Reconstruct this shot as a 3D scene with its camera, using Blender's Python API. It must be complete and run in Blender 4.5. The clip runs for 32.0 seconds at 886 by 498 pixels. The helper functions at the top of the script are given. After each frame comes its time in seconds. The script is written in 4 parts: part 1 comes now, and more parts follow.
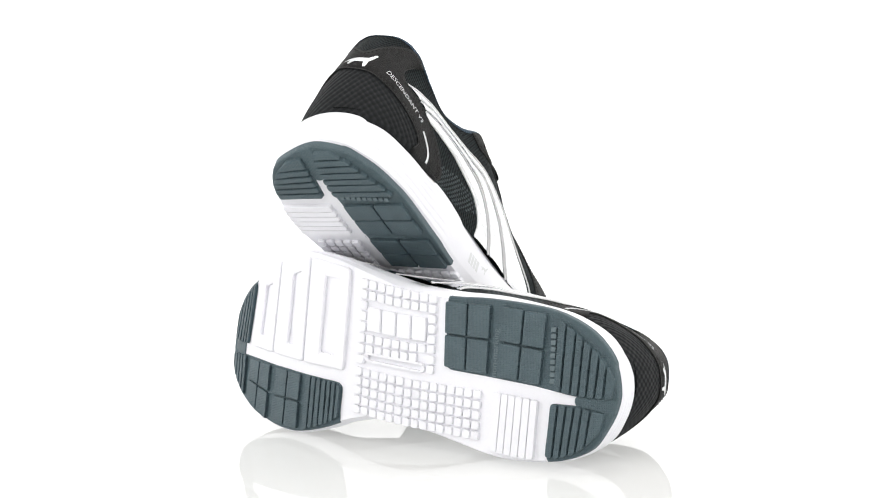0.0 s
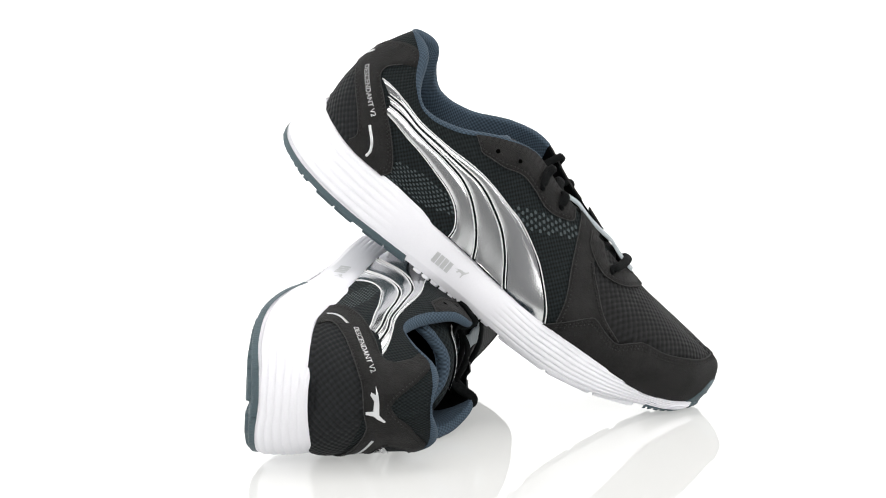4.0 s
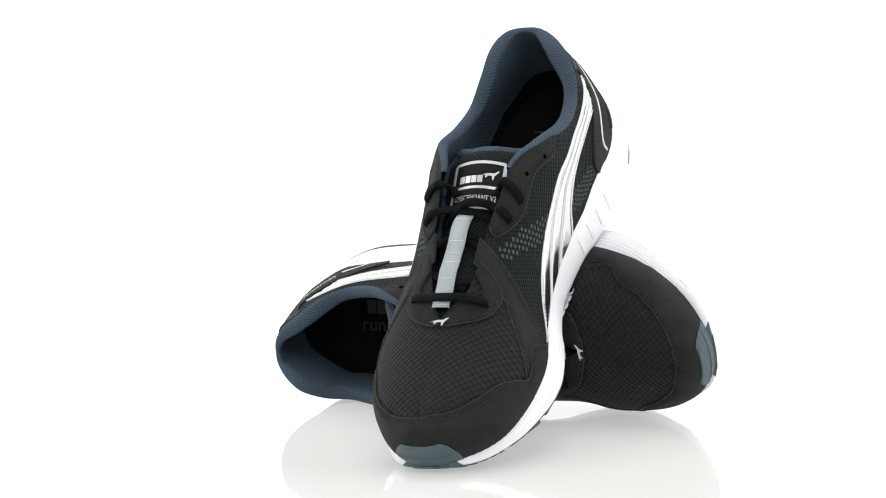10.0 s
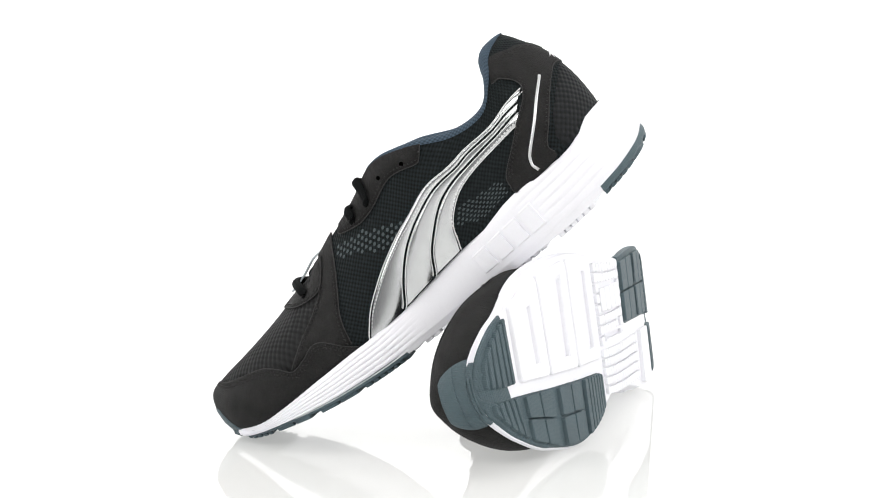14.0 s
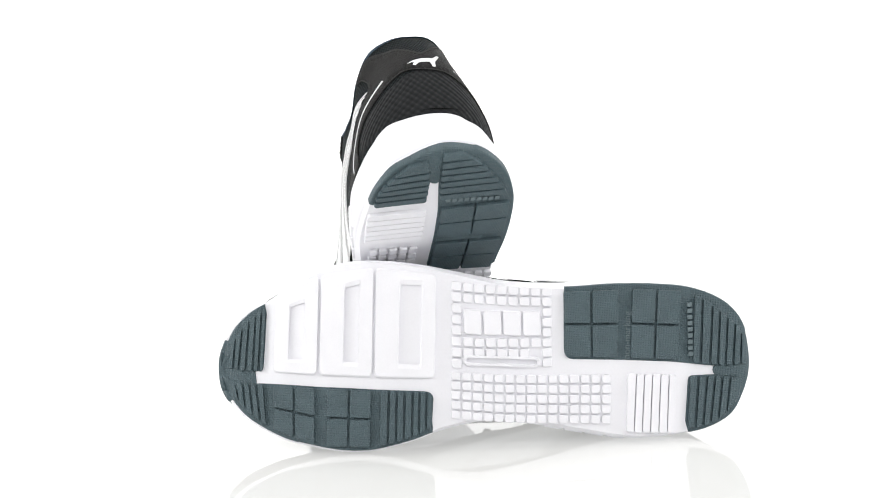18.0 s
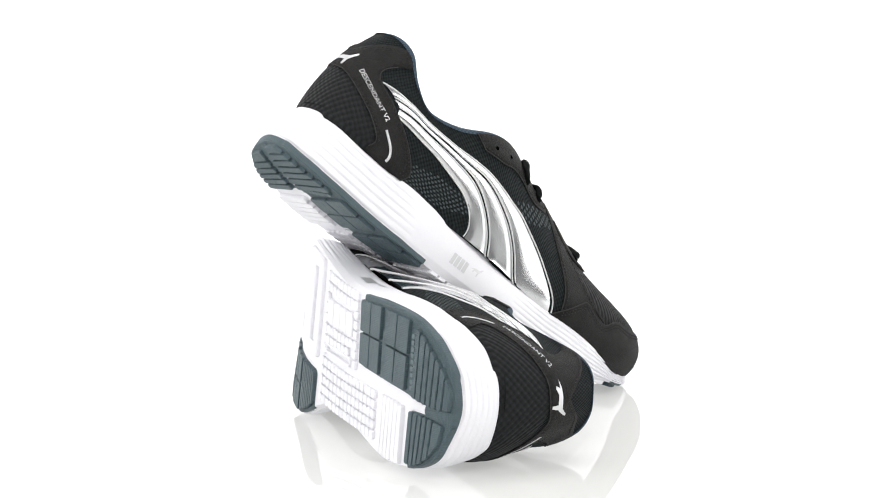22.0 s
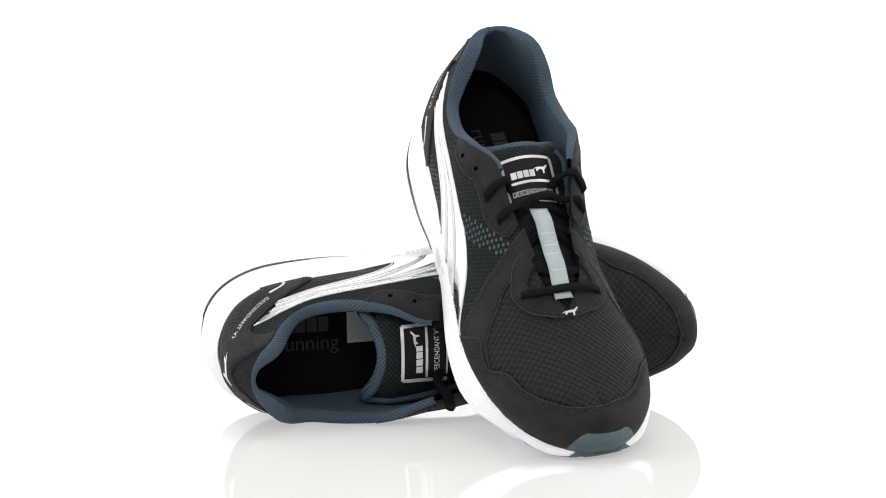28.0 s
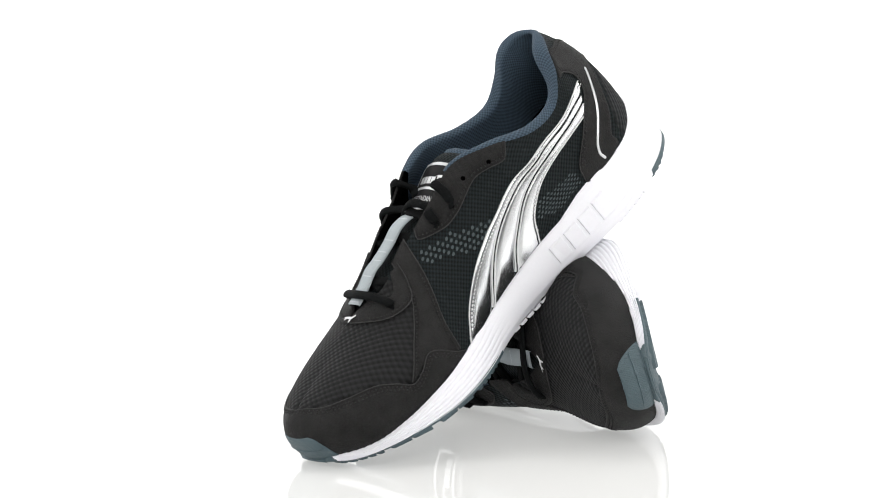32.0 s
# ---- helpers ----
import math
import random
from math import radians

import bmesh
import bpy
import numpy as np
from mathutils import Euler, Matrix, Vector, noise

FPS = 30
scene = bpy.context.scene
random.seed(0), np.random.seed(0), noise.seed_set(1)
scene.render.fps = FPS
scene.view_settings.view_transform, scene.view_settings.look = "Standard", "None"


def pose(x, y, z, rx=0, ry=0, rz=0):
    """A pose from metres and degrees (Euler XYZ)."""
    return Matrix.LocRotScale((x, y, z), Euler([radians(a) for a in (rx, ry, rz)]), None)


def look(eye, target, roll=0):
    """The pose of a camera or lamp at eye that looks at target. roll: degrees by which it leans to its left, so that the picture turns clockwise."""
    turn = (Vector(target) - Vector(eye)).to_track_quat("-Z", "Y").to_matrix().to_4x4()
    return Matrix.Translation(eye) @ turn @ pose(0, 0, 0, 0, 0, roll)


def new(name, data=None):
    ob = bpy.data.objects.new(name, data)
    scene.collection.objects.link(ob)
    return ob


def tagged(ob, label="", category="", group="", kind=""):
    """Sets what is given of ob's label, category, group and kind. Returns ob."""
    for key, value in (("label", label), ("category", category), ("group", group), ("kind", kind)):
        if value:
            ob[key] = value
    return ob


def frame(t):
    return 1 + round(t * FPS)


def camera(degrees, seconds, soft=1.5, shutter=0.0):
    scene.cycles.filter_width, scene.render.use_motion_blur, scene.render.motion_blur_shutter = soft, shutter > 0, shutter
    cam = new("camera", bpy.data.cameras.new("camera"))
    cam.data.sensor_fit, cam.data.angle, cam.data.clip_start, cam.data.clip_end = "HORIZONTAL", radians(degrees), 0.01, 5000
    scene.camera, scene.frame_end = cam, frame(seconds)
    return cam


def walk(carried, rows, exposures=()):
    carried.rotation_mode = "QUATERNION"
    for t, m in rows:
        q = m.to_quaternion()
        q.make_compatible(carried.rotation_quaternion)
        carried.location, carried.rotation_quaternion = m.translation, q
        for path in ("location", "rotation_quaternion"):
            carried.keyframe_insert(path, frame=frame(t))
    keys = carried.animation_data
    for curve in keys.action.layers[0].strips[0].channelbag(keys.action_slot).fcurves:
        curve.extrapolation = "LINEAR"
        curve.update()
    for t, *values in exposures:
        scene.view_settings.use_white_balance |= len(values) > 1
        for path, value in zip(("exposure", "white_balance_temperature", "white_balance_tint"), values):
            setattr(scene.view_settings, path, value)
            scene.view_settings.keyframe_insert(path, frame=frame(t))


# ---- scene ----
# One shoe pair turns on a white table before a fixed camera.
TURN = -0.30936          # radians a second, clockwise from above
SECONDS = 32.0

cam = camera(20.0, SECONDS, soft=1.05)
PAN, TILT = 0.00797, 0.14208
EYE = Vector((0.0, -1.5158, 0.3235))
AIM = EYE + Vector((-math.sin(PAN) * math.cos(TILT), math.cos(PAN) * math.cos(TILT), -math.sin(TILT)))
walk(cam, [(0.0, look(EYE, AIM, -2.186)), (SECONDS, look(EYE, AIM, -2.186))])

# ---- light: a white studio with softboxes over and beside the table ----
world = bpy.data.worlds.new("studio")
scene.world = world
world.use_nodes = True
wn = world.node_tree.nodes["Background"]
wn.inputs["Color"].default_value = (0.97, 0.985, 1.0, 1)
wn.inputs["Strength"].default_value = 0.26


def softbox(name, eye, target, sx, sy, power):
    lamp = bpy.data.lights.new(name, "AREA")
    lamp.shape, lamp.size, lamp.size_y, lamp.energy = "RECTANGLE", sx, sy, power
    lamp.color = (1.0, 0.985, 0.965)
    ob = new(name, lamp)
    ob.matrix_world = look(eye, target)
    return ob


softbox("softbox_over", (0.0, 0.25, 1.8), (0, 0, 0), 1.8, 1.4, 21)
softbox("softbox_side", (-1.7, -0.6, 0.9), (0, 0, 0.1), 0.9, 1.3, 12.5)
softbox("softbox_side", (1.7, -0.6, 0.9), (0, 0, 0.1), 0.9, 1.3, 12.5)
softbox("softbox_front", (0.0, -1.9, 1.3), (0, 0, 0.1), 1.8, 0.9, 25)

# ---- small maths ----


def spline(knots, values, x, ends=1.0):
    """Smooth curve through (knots, values) at x; values may be rows; ends scales the slopes at both ends."""
    k = np.asarray(knots, float)
    v = np.asarray(values, float)
    one = v.ndim == 1
    if one:
        v = v[:, None]
    x = np.atleast_1d(np.asarray(x, float))
    d = np.diff(v, axis=0) / np.diff(k)[:, None]
    m = np.zeros_like(v)
    m[0], m[-1] = d[0] * ends, d[-1] * ends
    m[1:-1] = (d[1:] * np.diff(k)[:-1, None] + d[:-1] * np.diff(k)[1:, None]) / (k[2:] - k[:-2])[:, None]
    i = np.clip(np.searchsorted(k, x, side="right") - 1, 0, len(k) - 2)
    w = (k[i + 1] - k[i])
    t = np.clip((x - k[i]) / w, 0, 1)
    t, w = t[:, None], w[:, None]
    r = ((1 + 2 * t) * (1 - t) ** 2 * v[i] + t * (1 - t) ** 2 * w * m[i]
         + t * t * (3 - 2 * t) * v[i + 1] + t * t * (t - 1) * w * m[i + 1])
    return r[:, 0] if one else r


# ---- form of a right shoe in millimetres: x from heel to toe, y to the inner side, z up ----
GROUND_X = [-9, 0, 12, 35, 60, 100, 150, 175, 200, 220, 240, 260, 275, 287, 297, 304]
GROUND_Z = [10, 3.6, 0.2, -2.6, -3.6, -2, 0.8, 2.4, 4.6, 7.6, 12.0, 17.8, 22.6, 26.8, 31.5, 38]
DECK_X = [-9, 15, 27, 48, 74, 100, 135, 165, 193, 210, 230, 250, 262, 275, 290, 304]
DECK_Z = [39, 38, 35.5, 33.5, 32.5, 31, 30, 28, 27, 28.4, 29.4, 30.8, 31.6, 32.8, 36.2, 44]


def ground(x, y=0.0):
    x, y = np.asarray(x, float), np.asarray(y, float)
    return spline(GROUND_X, GROUND_Z, x) + 0.045 * y * np.clip((x - 150) / 70, 0, 1)


def deck(x, y=0.0):
    return spline(DECK_X, DECK_Z, x) + np.maximum(y, 0) * spline([0, 60, 150, 200, 240, 304], [0, 0.03, 0.03, 0.03, 0.04, 0.03], x)


OUTLINE = np.array([(-5.0, 6), (-2.4, -10), (4.6, -21.5), (15.5, -30), (32, -36.5), (52, -39.5), (77, -41), (105, -41), (134, -44),
                    (160, -49.5), (185, -54.5), (206, -56.5), (225, -56), (243, -51.5), (258, -44), (272, -35), (285, -28.5), (295.5, -19.5), (301, -8.5), (302.5, 5),
                    (299.5, 19.5), (291.5, 32), (280.5, 41), (268, 47.6), (252, 52), (237, 54.5), (222, 54.3), (208, 51.3), (193, 46.5), (178, 40.5),
                    (157, 35.5), (140, 36), (120, 39), (98, 44), (77, 48.7), (61, 50.4), (42, 50), (24, 47.5), (9, 40.5), (0.8, 29), (-3.8, 17.5)], float)


def bend(q):
    """The forefoot swings a little to the outer side."""
    q = np.array(q, float)
    q[..., 1] -= 5.5 * np.clip((q[..., 0] - 150) / 130, 0, 1) ** 1.2
    return q


OUTLINE = bend(OUTLINE)


def closed(points, n):
    """n even points on a smooth closed curve."""
    p = np.vstack([points[-2:], points, points[:3]])
    s = spline(np.arange(len(p)) - 2, p, np.linspace(0, len(points), 2000))
    length = np.concatenate([[0], np.cumsum(np.hypot(*np.diff(s, axis=0).T))])
    u = np.linspace(0, length[-1], n, endpoint=False)
    return np.stack([np.interp(u, length, s[:, k]) for k in range(2)], 1)


# each row: foot of the wall, two points up the wall, and its upper rim
def sections(*levels):
    """Cross sections from heel to toe: for each level its lines of x, y and z."""
    return np.stack([np.stack(lines, 1) for lines in levels], 1).astype(float)


OUTER_FOOT_X = [6, 13, 30, 48, 70, 95, 120, 145, 170, 195, 218, 240, 262, 282, 297, 303]
OUTER_FOOT_Y = [6, -16.5, -29, -33, -36, -38.5, -42.5, -46, -49, -50.5, -50.5, -47, -39, -26.5, -13, 4]
OUTER_FOOT_Z = [38, 39, 39, 36, 34, 31, 29, 28, 27, 27, 30, 34, 39, 44, 45, 49]
OUTER_LOW_X = [4.5, 11, 28, 46, 68, 92, 116, 141, 166, 191, 214, 236, 258, 278, 295, 302]
OUTER_LOW_Y = [7, -14, -27, -32, -36, -39, -42.5, -45, -47.5, -49.5, -49.5, -46, -40.5, -30, -16, 4]
OUTER_LOW_Z = [58, 58, 55, 52, 48, 46, 46, 44, 43, 44, 46, 50, 53, 57, 57, 58]
OUTER_HIGH_X = [8, 14, 28, 44, 64, 88, 110, 133, 158, 184, 208, 231, 253, 273, 288, 297]
OUTER_HIGH_Y = [8, -8.5, -19, -27.5, -34, -37.5, -39.5, -40, -39, -37, -35, -31.5, -26.5, -18.5, -8.5, 4]
OUTER_HIGH_Z = [81, 80, 76, 70, 64, 64, 70, 70, 67, 64, 63, 64, 65, 66, 65.5, 65]
OUTER_RIM_X = [20, 24, 33, 43, 58, 80, 104, 126, 150, 176, 203, 226, 248, 268, 280, 288]
OUTER_RIM_Y = [8, -5, -14, -22.5, -28.5, -32, -31, -22, -20, -18, -14, -4, -2, 1, 0, 3]
OUTER_RIM_Z = [106.3, 106.3, 101, 87, 77.5, 81.5, 94.5, 99.5, 92, 86, 79, 75, 71.8, 69.4, 68.6, 67]
OUTER = sections((OUTER_FOOT_X, OUTER_FOOT_Y, OUTER_FOOT_Z),
                 (OUTER_LOW_X, OUTER_LOW_Y, OUTER_LOW_Z),
                 (OUTER_HIGH_X, OUTER_HIGH_Y, OUTER_HIGH_Z),
                 (OUTER_RIM_X, OUTER_RIM_Y, OUTER_RIM_Z))
INNER_FOOT_X = [6, 13, 30, 48, 70, 95, 120, 145, 170, 195, 218, 240, 262, 280, 296, 303]
INNER_FOOT_Y = [6, 32, 45, 47, 46, 43, 39, 36, 36, 41, 47.5, 48.5, 44.5, 36.5, 21, 4]
INNER_FOOT_Z = [38, 39, 39, 36, 34, 31.5, 29.5, 28.5, 27, 27, 31, 35, 40, 45, 47, 49]
INNER_LOW_X = [4.5, 11, 28, 46, 68, 92, 116, 141, 166, 191, 214, 236, 258, 276, 293.5, 302]
INNER_LOW_Y = [7, 28, 42, 45, 45, 43, 40, 37.5, 37, 39.5, 43.5, 45.5, 42.5, 36.5, 23.5, 4]
INNER_LOW_Z = [58, 58, 55, 52, 48, 46, 46, 45, 44, 45, 47, 51, 54, 57, 58.5, 58]
INNER_HIGH_X = [8, 14, 29, 44, 64, 88, 112, 135, 160, 185, 208, 231, 253, 272, 287, 297]
INNER_HIGH_Y = [8, 23, 35, 42, 43, 42, 39.5, 36, 32.5, 31, 30.5, 29.5, 26.5, 21.5, 13.5, 4]
INNER_HIGH_Z = [81, 80, 76, 70, 64, 64, 70, 70, 68, 65, 64, 65, 66, 66.5, 66.5, 65]
INNER_RIM_X = [20, 24, 33, 43, 58, 80, 105, 127, 151, 176, 203, 226, 248, 268, 280, 288]
INNER_RIM_Y = [8, 21, 32, 39, 41, 41, 36, 25, 18, 13, 9, -4, -2, 1, 0, 3]
INNER_RIM_Z = [106.3, 106.5, 103, 91.5, 80.5, 83, 96.5, 102.5, 94, 87, 79, 75, 71.8, 69.4, 68.6, 67]
INNER = sections((INNER_FOOT_X, INNER_FOOT_Y, INNER_FOOT_Z),
                 (INNER_LOW_X, INNER_LOW_Y, INNER_LOW_Z),
                 (INNER_HIGH_X, INNER_HIGH_Y, INNER_HIGH_Z),
                 (INNER_RIM_X, INNER_RIM_Y, INNER_RIM_Z))
for rows in (OUTER, INNER):
    rows[9:, :3] = bend(rows[9:, :3])
    rows[11:, 3, 1] = (-4.5, -4.5, -4.5, -4, -3)
    rows[15, :3, 1] = -2
    rise = deck(rows[:, 0, 0], rows[:, 0, 1]) - 0.5 - rows[:, 0, 2]
    rows[:, 0, 2] += rise
    rows[:, 1, 2] += rise * 0.4
for rows in (OUTER, INNER):
    rows[6:, 2, 2] += (1.5, 1.5, 1.2, 1.0, 0.6, 0.4, 0.2, 0.2, 0.4, 0.6)
    rows[12:, 1:, 0] += [[1.0, 1.5, 0.5]]
WALLS = {1: OUTER, -1: INNER}
ROUND = np.tile([0.0, 1.6, 0.0], 4)     # both sides meet square to the middle plane


def wall(side, a, h, lift=0.0):
    """Point on the upper: side 1 outer or -1 inner, a from heel (0) to toe (15), h from foot (0) to rim (1), lift off the surface."""
    a, h = np.atleast_1d(np.asarray(a, float)), np.atleast_1d(np.asarray(h, float))

    def at(aa, hh):
        q = spline(np.arange(16), WALLS[side].reshape(16, 12), aa, ROUND).reshape(-1, 4, 3)
        t = np.clip(hh, -0.15, 1.1)[:, None]
        u = 3 * t
        return (q[:, 0] * -(u - 1) * (u - 2) * (u - 3) / 6 + q[:, 1] * u * (u - 2) * (u - 3) / 2
                - q[:, 2] * u * (u - 1) * (u - 3) / 2 + q[:, 3] * u * (u - 1) * (u - 2) / 6)
    p = at(a, h)
    if np.any(np.asarray(lift) != 0):
        e = 0.03
        da = at(np.minimum(a + e, 15), h) - at(np.maximum(a - e, 0), h)
        dh = at(a, h + 0.02) - at(a, h - 0.02)
        nrm = np.cross(da, dh) * side
        nrm /= np.linalg.norm(nrm, axis=1)[:, None] + 1e-9
        seam = (a < 0.02) | (a > 14.98) | ((h > 0.985) & (a > 10.9))
        nrm[seam, 1] = 0.0
        nrm /= np.linalg.norm(nrm, axis=1)[:, None] + 1e-9
        p = p + nrm * np.reshape(lift, (-1, 1) if np.ndim(lift) else ())
    return p
LEVEL = np.linspace(0, 15, 301)
ARC = {s: np.concatenate([[0], np.cumsum(np.linalg.norm(np.diff(wall(s, LEVEL, np.full(301, 0.35)), axis=0), axis=1))]) for s in (1, -1)}
# ---- end of form ----

# ---- materials ----


def material(name, colour, rough=0.6, metal=0.0, vary=0.12, grain=400.0, bump=0.0, bump_scale=900.0, coat=0.0, sheen=0.0, spec=0.5):
    """A worn surface: base colour mottled at two scales, with fine relief."""
    mat = bpy.data.materials.new(name)
    mat.use_nodes = True
    nt = mat.node_tree
    b = nt.nodes["Principled BSDF"]
    b.inputs["Roughness"].default_value, b.inputs["Metallic"].default_value = rough, metal
    b.inputs["Coat Weight"].default_value = coat
    b.inputs["Sheen Weight"].default_value = sheen
    b.inputs["Specular IOR Level"].default_value = spec
    co = nt.nodes.new("ShaderNodeTexCoord")
    n1, n2 = nt.nodes.new("ShaderNodeTexNoise"), nt.nodes.new("ShaderNodeTexNoise")
    n1.inputs["Scale"].default_value, n2.inputs["Scale"].default_value = grain * 0.08, grain
    n1.inputs["Detail"].default_value = n2.inputs["Detail"].default_value = 3
    mix = nt.nodes.new("ShaderNodeMath")
    mix.operation = "ADD"
    ramp = nt.nodes.new("ShaderNodeMapRange")
    ramp.inputs["From Min"].default_value, ramp.inputs["From Max"].default_value = 0.6, 1.4
    ramp.inputs["To Min"].default_value, ramp.inputs["To Max"].default_value = 1 - vary, 1 + vary
    tint = nt.nodes.new("ShaderNodeVectorMath")
    tint.operation = "SCALE"
    tint.inputs[0].default_value = colour
    ln = nt.links.new
    for nd in (n1, n2):
        ln(co.outputs["Object"], nd.inputs["Vector"])
    ln(n1.outputs["Fac"], mix.inputs[0]), ln(n2.outputs["Fac"], mix.inputs[1])
    ln(mix.outputs[0], ramp.inputs["Value"]), ln(ramp.outputs[0], tint.inputs["Scale"])
    ln(tint.outputs[0], b.inputs["Base Color"])
    if bump:
        n3, bp = nt.nodes.new("ShaderNodeTexNoise"), nt.nodes.new("ShaderNodeBump")
        n3.inputs["Scale"].default_value = bump_scale
        bp.inputs["Strength"].default_value, bp.inputs["Distance"].default_value = bump, 0.0006
        ln(co.outputs["Object"], n3.inputs["Vector"]), ln(n3.outputs["Fac"], bp.inputs["Height"]), ln(bp.outputs["Normal"], b.inputs["Normal"])
    return mat


def woven(name, colour, dark, pitch, rough=0.75, bump=0.8, spec=0.3):
    """Knit with small staggered cells: raised light threads round dark holes, by the mesh's own UV in metres."""
    mat = material(name, colour, rough, vary=0.1, spec=spec)
    nt = mat.node_tree
    b = nt.nodes["Principled BSDF"]
    ln = nt.links.new
    uv = nt.nodes.new("ShaderNodeUVMap")
    sep = nt.nodes.new("ShaderNodeSeparateXYZ")
    ln(uv.outputs[0], sep.inputs[0])

    def op(kind, x, y=None):
        nd = nt.nodes.new("ShaderNodeMath")
        nd.operation = kind
        for k, s in enumerate((x, y)):
            if s is None:
                continue
            if isinstance(s, (int, float)):
                nd.inputs[k].default_value = s
            else:
                ln(s, nd.inputs[k])
        return nd.outputs[0]
    f = 2 * math.pi / pitch
    sx = op("SINE", op("MULTIPLY", sep.outputs[0], f / 1.45))
    sy = op("SINE", op("MULTIPLY", sep.outputs[1], f / 1.45))
    cell = op("MULTIPLY", op("ADD", op("MULTIPLY", sx, sy), 1.0), 0.5)
    mixc = nt.nodes.new("ShaderNodeMix")
    mixc.data_type = "RGBA"
    mixc.inputs["A"].default_value = (*dark, 1)
    old = b.inputs["Base Color"].links[0].from_socket
    ln(cell, mixc.inputs["Factor"]), ln(old, mixc.inputs["B"])
    ln(mixc.outputs["Result"], b.inputs["Base Color"])
    bp = nt.nodes.new("ShaderNodeBump")
    bp.inputs["Strength"].default_value, bp.inputs["Distance"].default_value = bump, pitch * 0.25
    ln(cell, bp.inputs["Height"]), ln(bp.outputs["Normal"], b.inputs["Normal"])
    return mat


FOAM = material("white_foam", (0.81, 0.81, 0.85), 0.45, vary=0.02, grain=900, bump=0.15, bump_scale=2500)
RUBBER = material("slate_rubber", (0.056, 0.089, 0.103), 0.55, vary=0.14, grain=1100, bump=0.6, bump_scale=1500)


def knurled(mat, pitch, depth):
    """Fine crossed diamond relief over a moulded rubber."""
    nt = mat.node_tree
    ln = nt.links.new
    co, sep = nt.nodes.new("ShaderNodeTexCoord"), nt.nodes.new("ShaderNodeSeparateXYZ")
    ln(co.outputs["Object"], sep.inputs[0])
    waves = []
    for kind in ("ADD", "SUBTRACT"):
        mix, turn, wave = (nt.nodes.new("ShaderNodeMath") for _ in range(3))
        mix.operation, turn.operation, wave.operation = kind, "MULTIPLY", "SINE"
        ln(sep.outputs[0], mix.inputs[0]), ln(sep.outputs[1], mix.inputs[1])
        ln(mix.outputs[0], turn.inputs[0]), ln(turn.outputs[0], wave.inputs[0])
        turn.inputs[1].default_value = math.pi * 1.41 / pitch
        waves.append(wave.outputs[0])
    cell, bp = nt.nodes.new("ShaderNodeMath"), nt.nodes.new("ShaderNodeBump")
    cell.operation = "MULTIPLY"
    ln(waves[0], cell.inputs[0]), ln(waves[1], cell.inputs[1])
    bp.inputs["Strength"].default_value, bp.inputs["Distance"].default_value = 1.0, depth
    b = nt.nodes["Principled BSDF"]
    if b.inputs["Normal"].links:
        ln(b.inputs["Normal"].links[0].from_socket, bp.inputs["Normal"])
    ln(cell.outputs[0], bp.inputs["Height"]), ln(bp.outputs["Normal"], b.inputs["Normal"])


knurled(RUBBER, 0.0014, 0.00011)
# same slate rubber, paler: highlights on raised lettering put into the colour
RUBBER_LIT = material("highlit_slate_rubber", (0.11, 0.15, 0.165), 0.6, vary=0.2, grain=900)
MESH = woven("black_mesh", (0.0115, 0.0172, 0.0188), (0.0014, 0.0022, 0.0024), 0.0021, spec=0.16, bump=1.0)
MESH_FINE = woven("black_vamp_mesh", (0.0095, 0.0102, 0.0108), (0.0010, 0.0012, 0.0014), 0.0030, spec=0.26, bump=1.0)
SUEDE = material("black_synthetic_suede", (0.0078, 0.0077, 0.0076), 0.70, vary=0.8, grain=1100, bump=1.0, bump_scale=1300, spec=0.26)
LINING = woven("slate_blue_lining", (0.060, 0.094, 0.132), (0.020, 0.030, 0.042), 0.0017, 0.85, 0.5)
MESH_HEEL = woven("black_heel_mesh", (0.0105, 0.0125, 0.0140), (0.0042, 0.0050, 0.0056), 0.0030, spec=0.24, bump=1.0)
# black cloth, taken darker to paint in the shade inside the shoe
INSIDE_SHADED = material("shade_darkened_black_cloth", (0.0035, 0.0036, 0.0042), 0.9, vary=0.2, grain=1500, spec=0.08)
SILVER = material("silver_foil", (0.65, 0.66, 0.67), 0.18, metal=1.0, vary=0.05, grain=300, bump=0.2, bump_scale=45)
SILVER_PRINT = material("silver_print", (0.62, 0.63, 0.64), 0.35, metal=0.6, vary=0.04)
GREY_WEB = material("grey_webbing", (0.33, 0.37, 0.39), 0.7, vary=0.08, grain=1500, bump=0.6, bump_scale=2500)
CORD = material("black_lace_cord", (0.0030, 0.0037, 0.0040), 0.85, vary=0.3, grain=1800, bump=0.9, bump_scale=1500, spec=0.12)
GREY_DOT = material("slate_underlay", (0.036, 0.050, 0.054), 0.7, vary=0.12, grain=1500)
HOLE_SHADE = material("hole_shade", (0.0006, 0.0006, 0.0006), 0.9, spec=0.0)
SIZE_LABEL_SHADED = material("shade_greyed_white_satin", (0.36, 0.38, 0.40), 0.5, vary=0.05)
LABEL_BLACK = material("black_satin_label", (0.005, 0.005, 0.006), 0.55, vary=0.05, spec=0.15)
WHITE_PRINT = material("white_print", (0.72, 0.72, 0.72), 0.5, vary=0.03)
FAINT_PRINT = material("faint_print", (0.014, 0.015, 0.018), 0.8, vary=0.1)
# raw edge grey, its pale tone standing for caught light
SUEDE_EDGE_LIT = material("catchlight_suede_edge", (0.020, 0.020, 0.020), 0.8, vary=0.2, grain=1500)
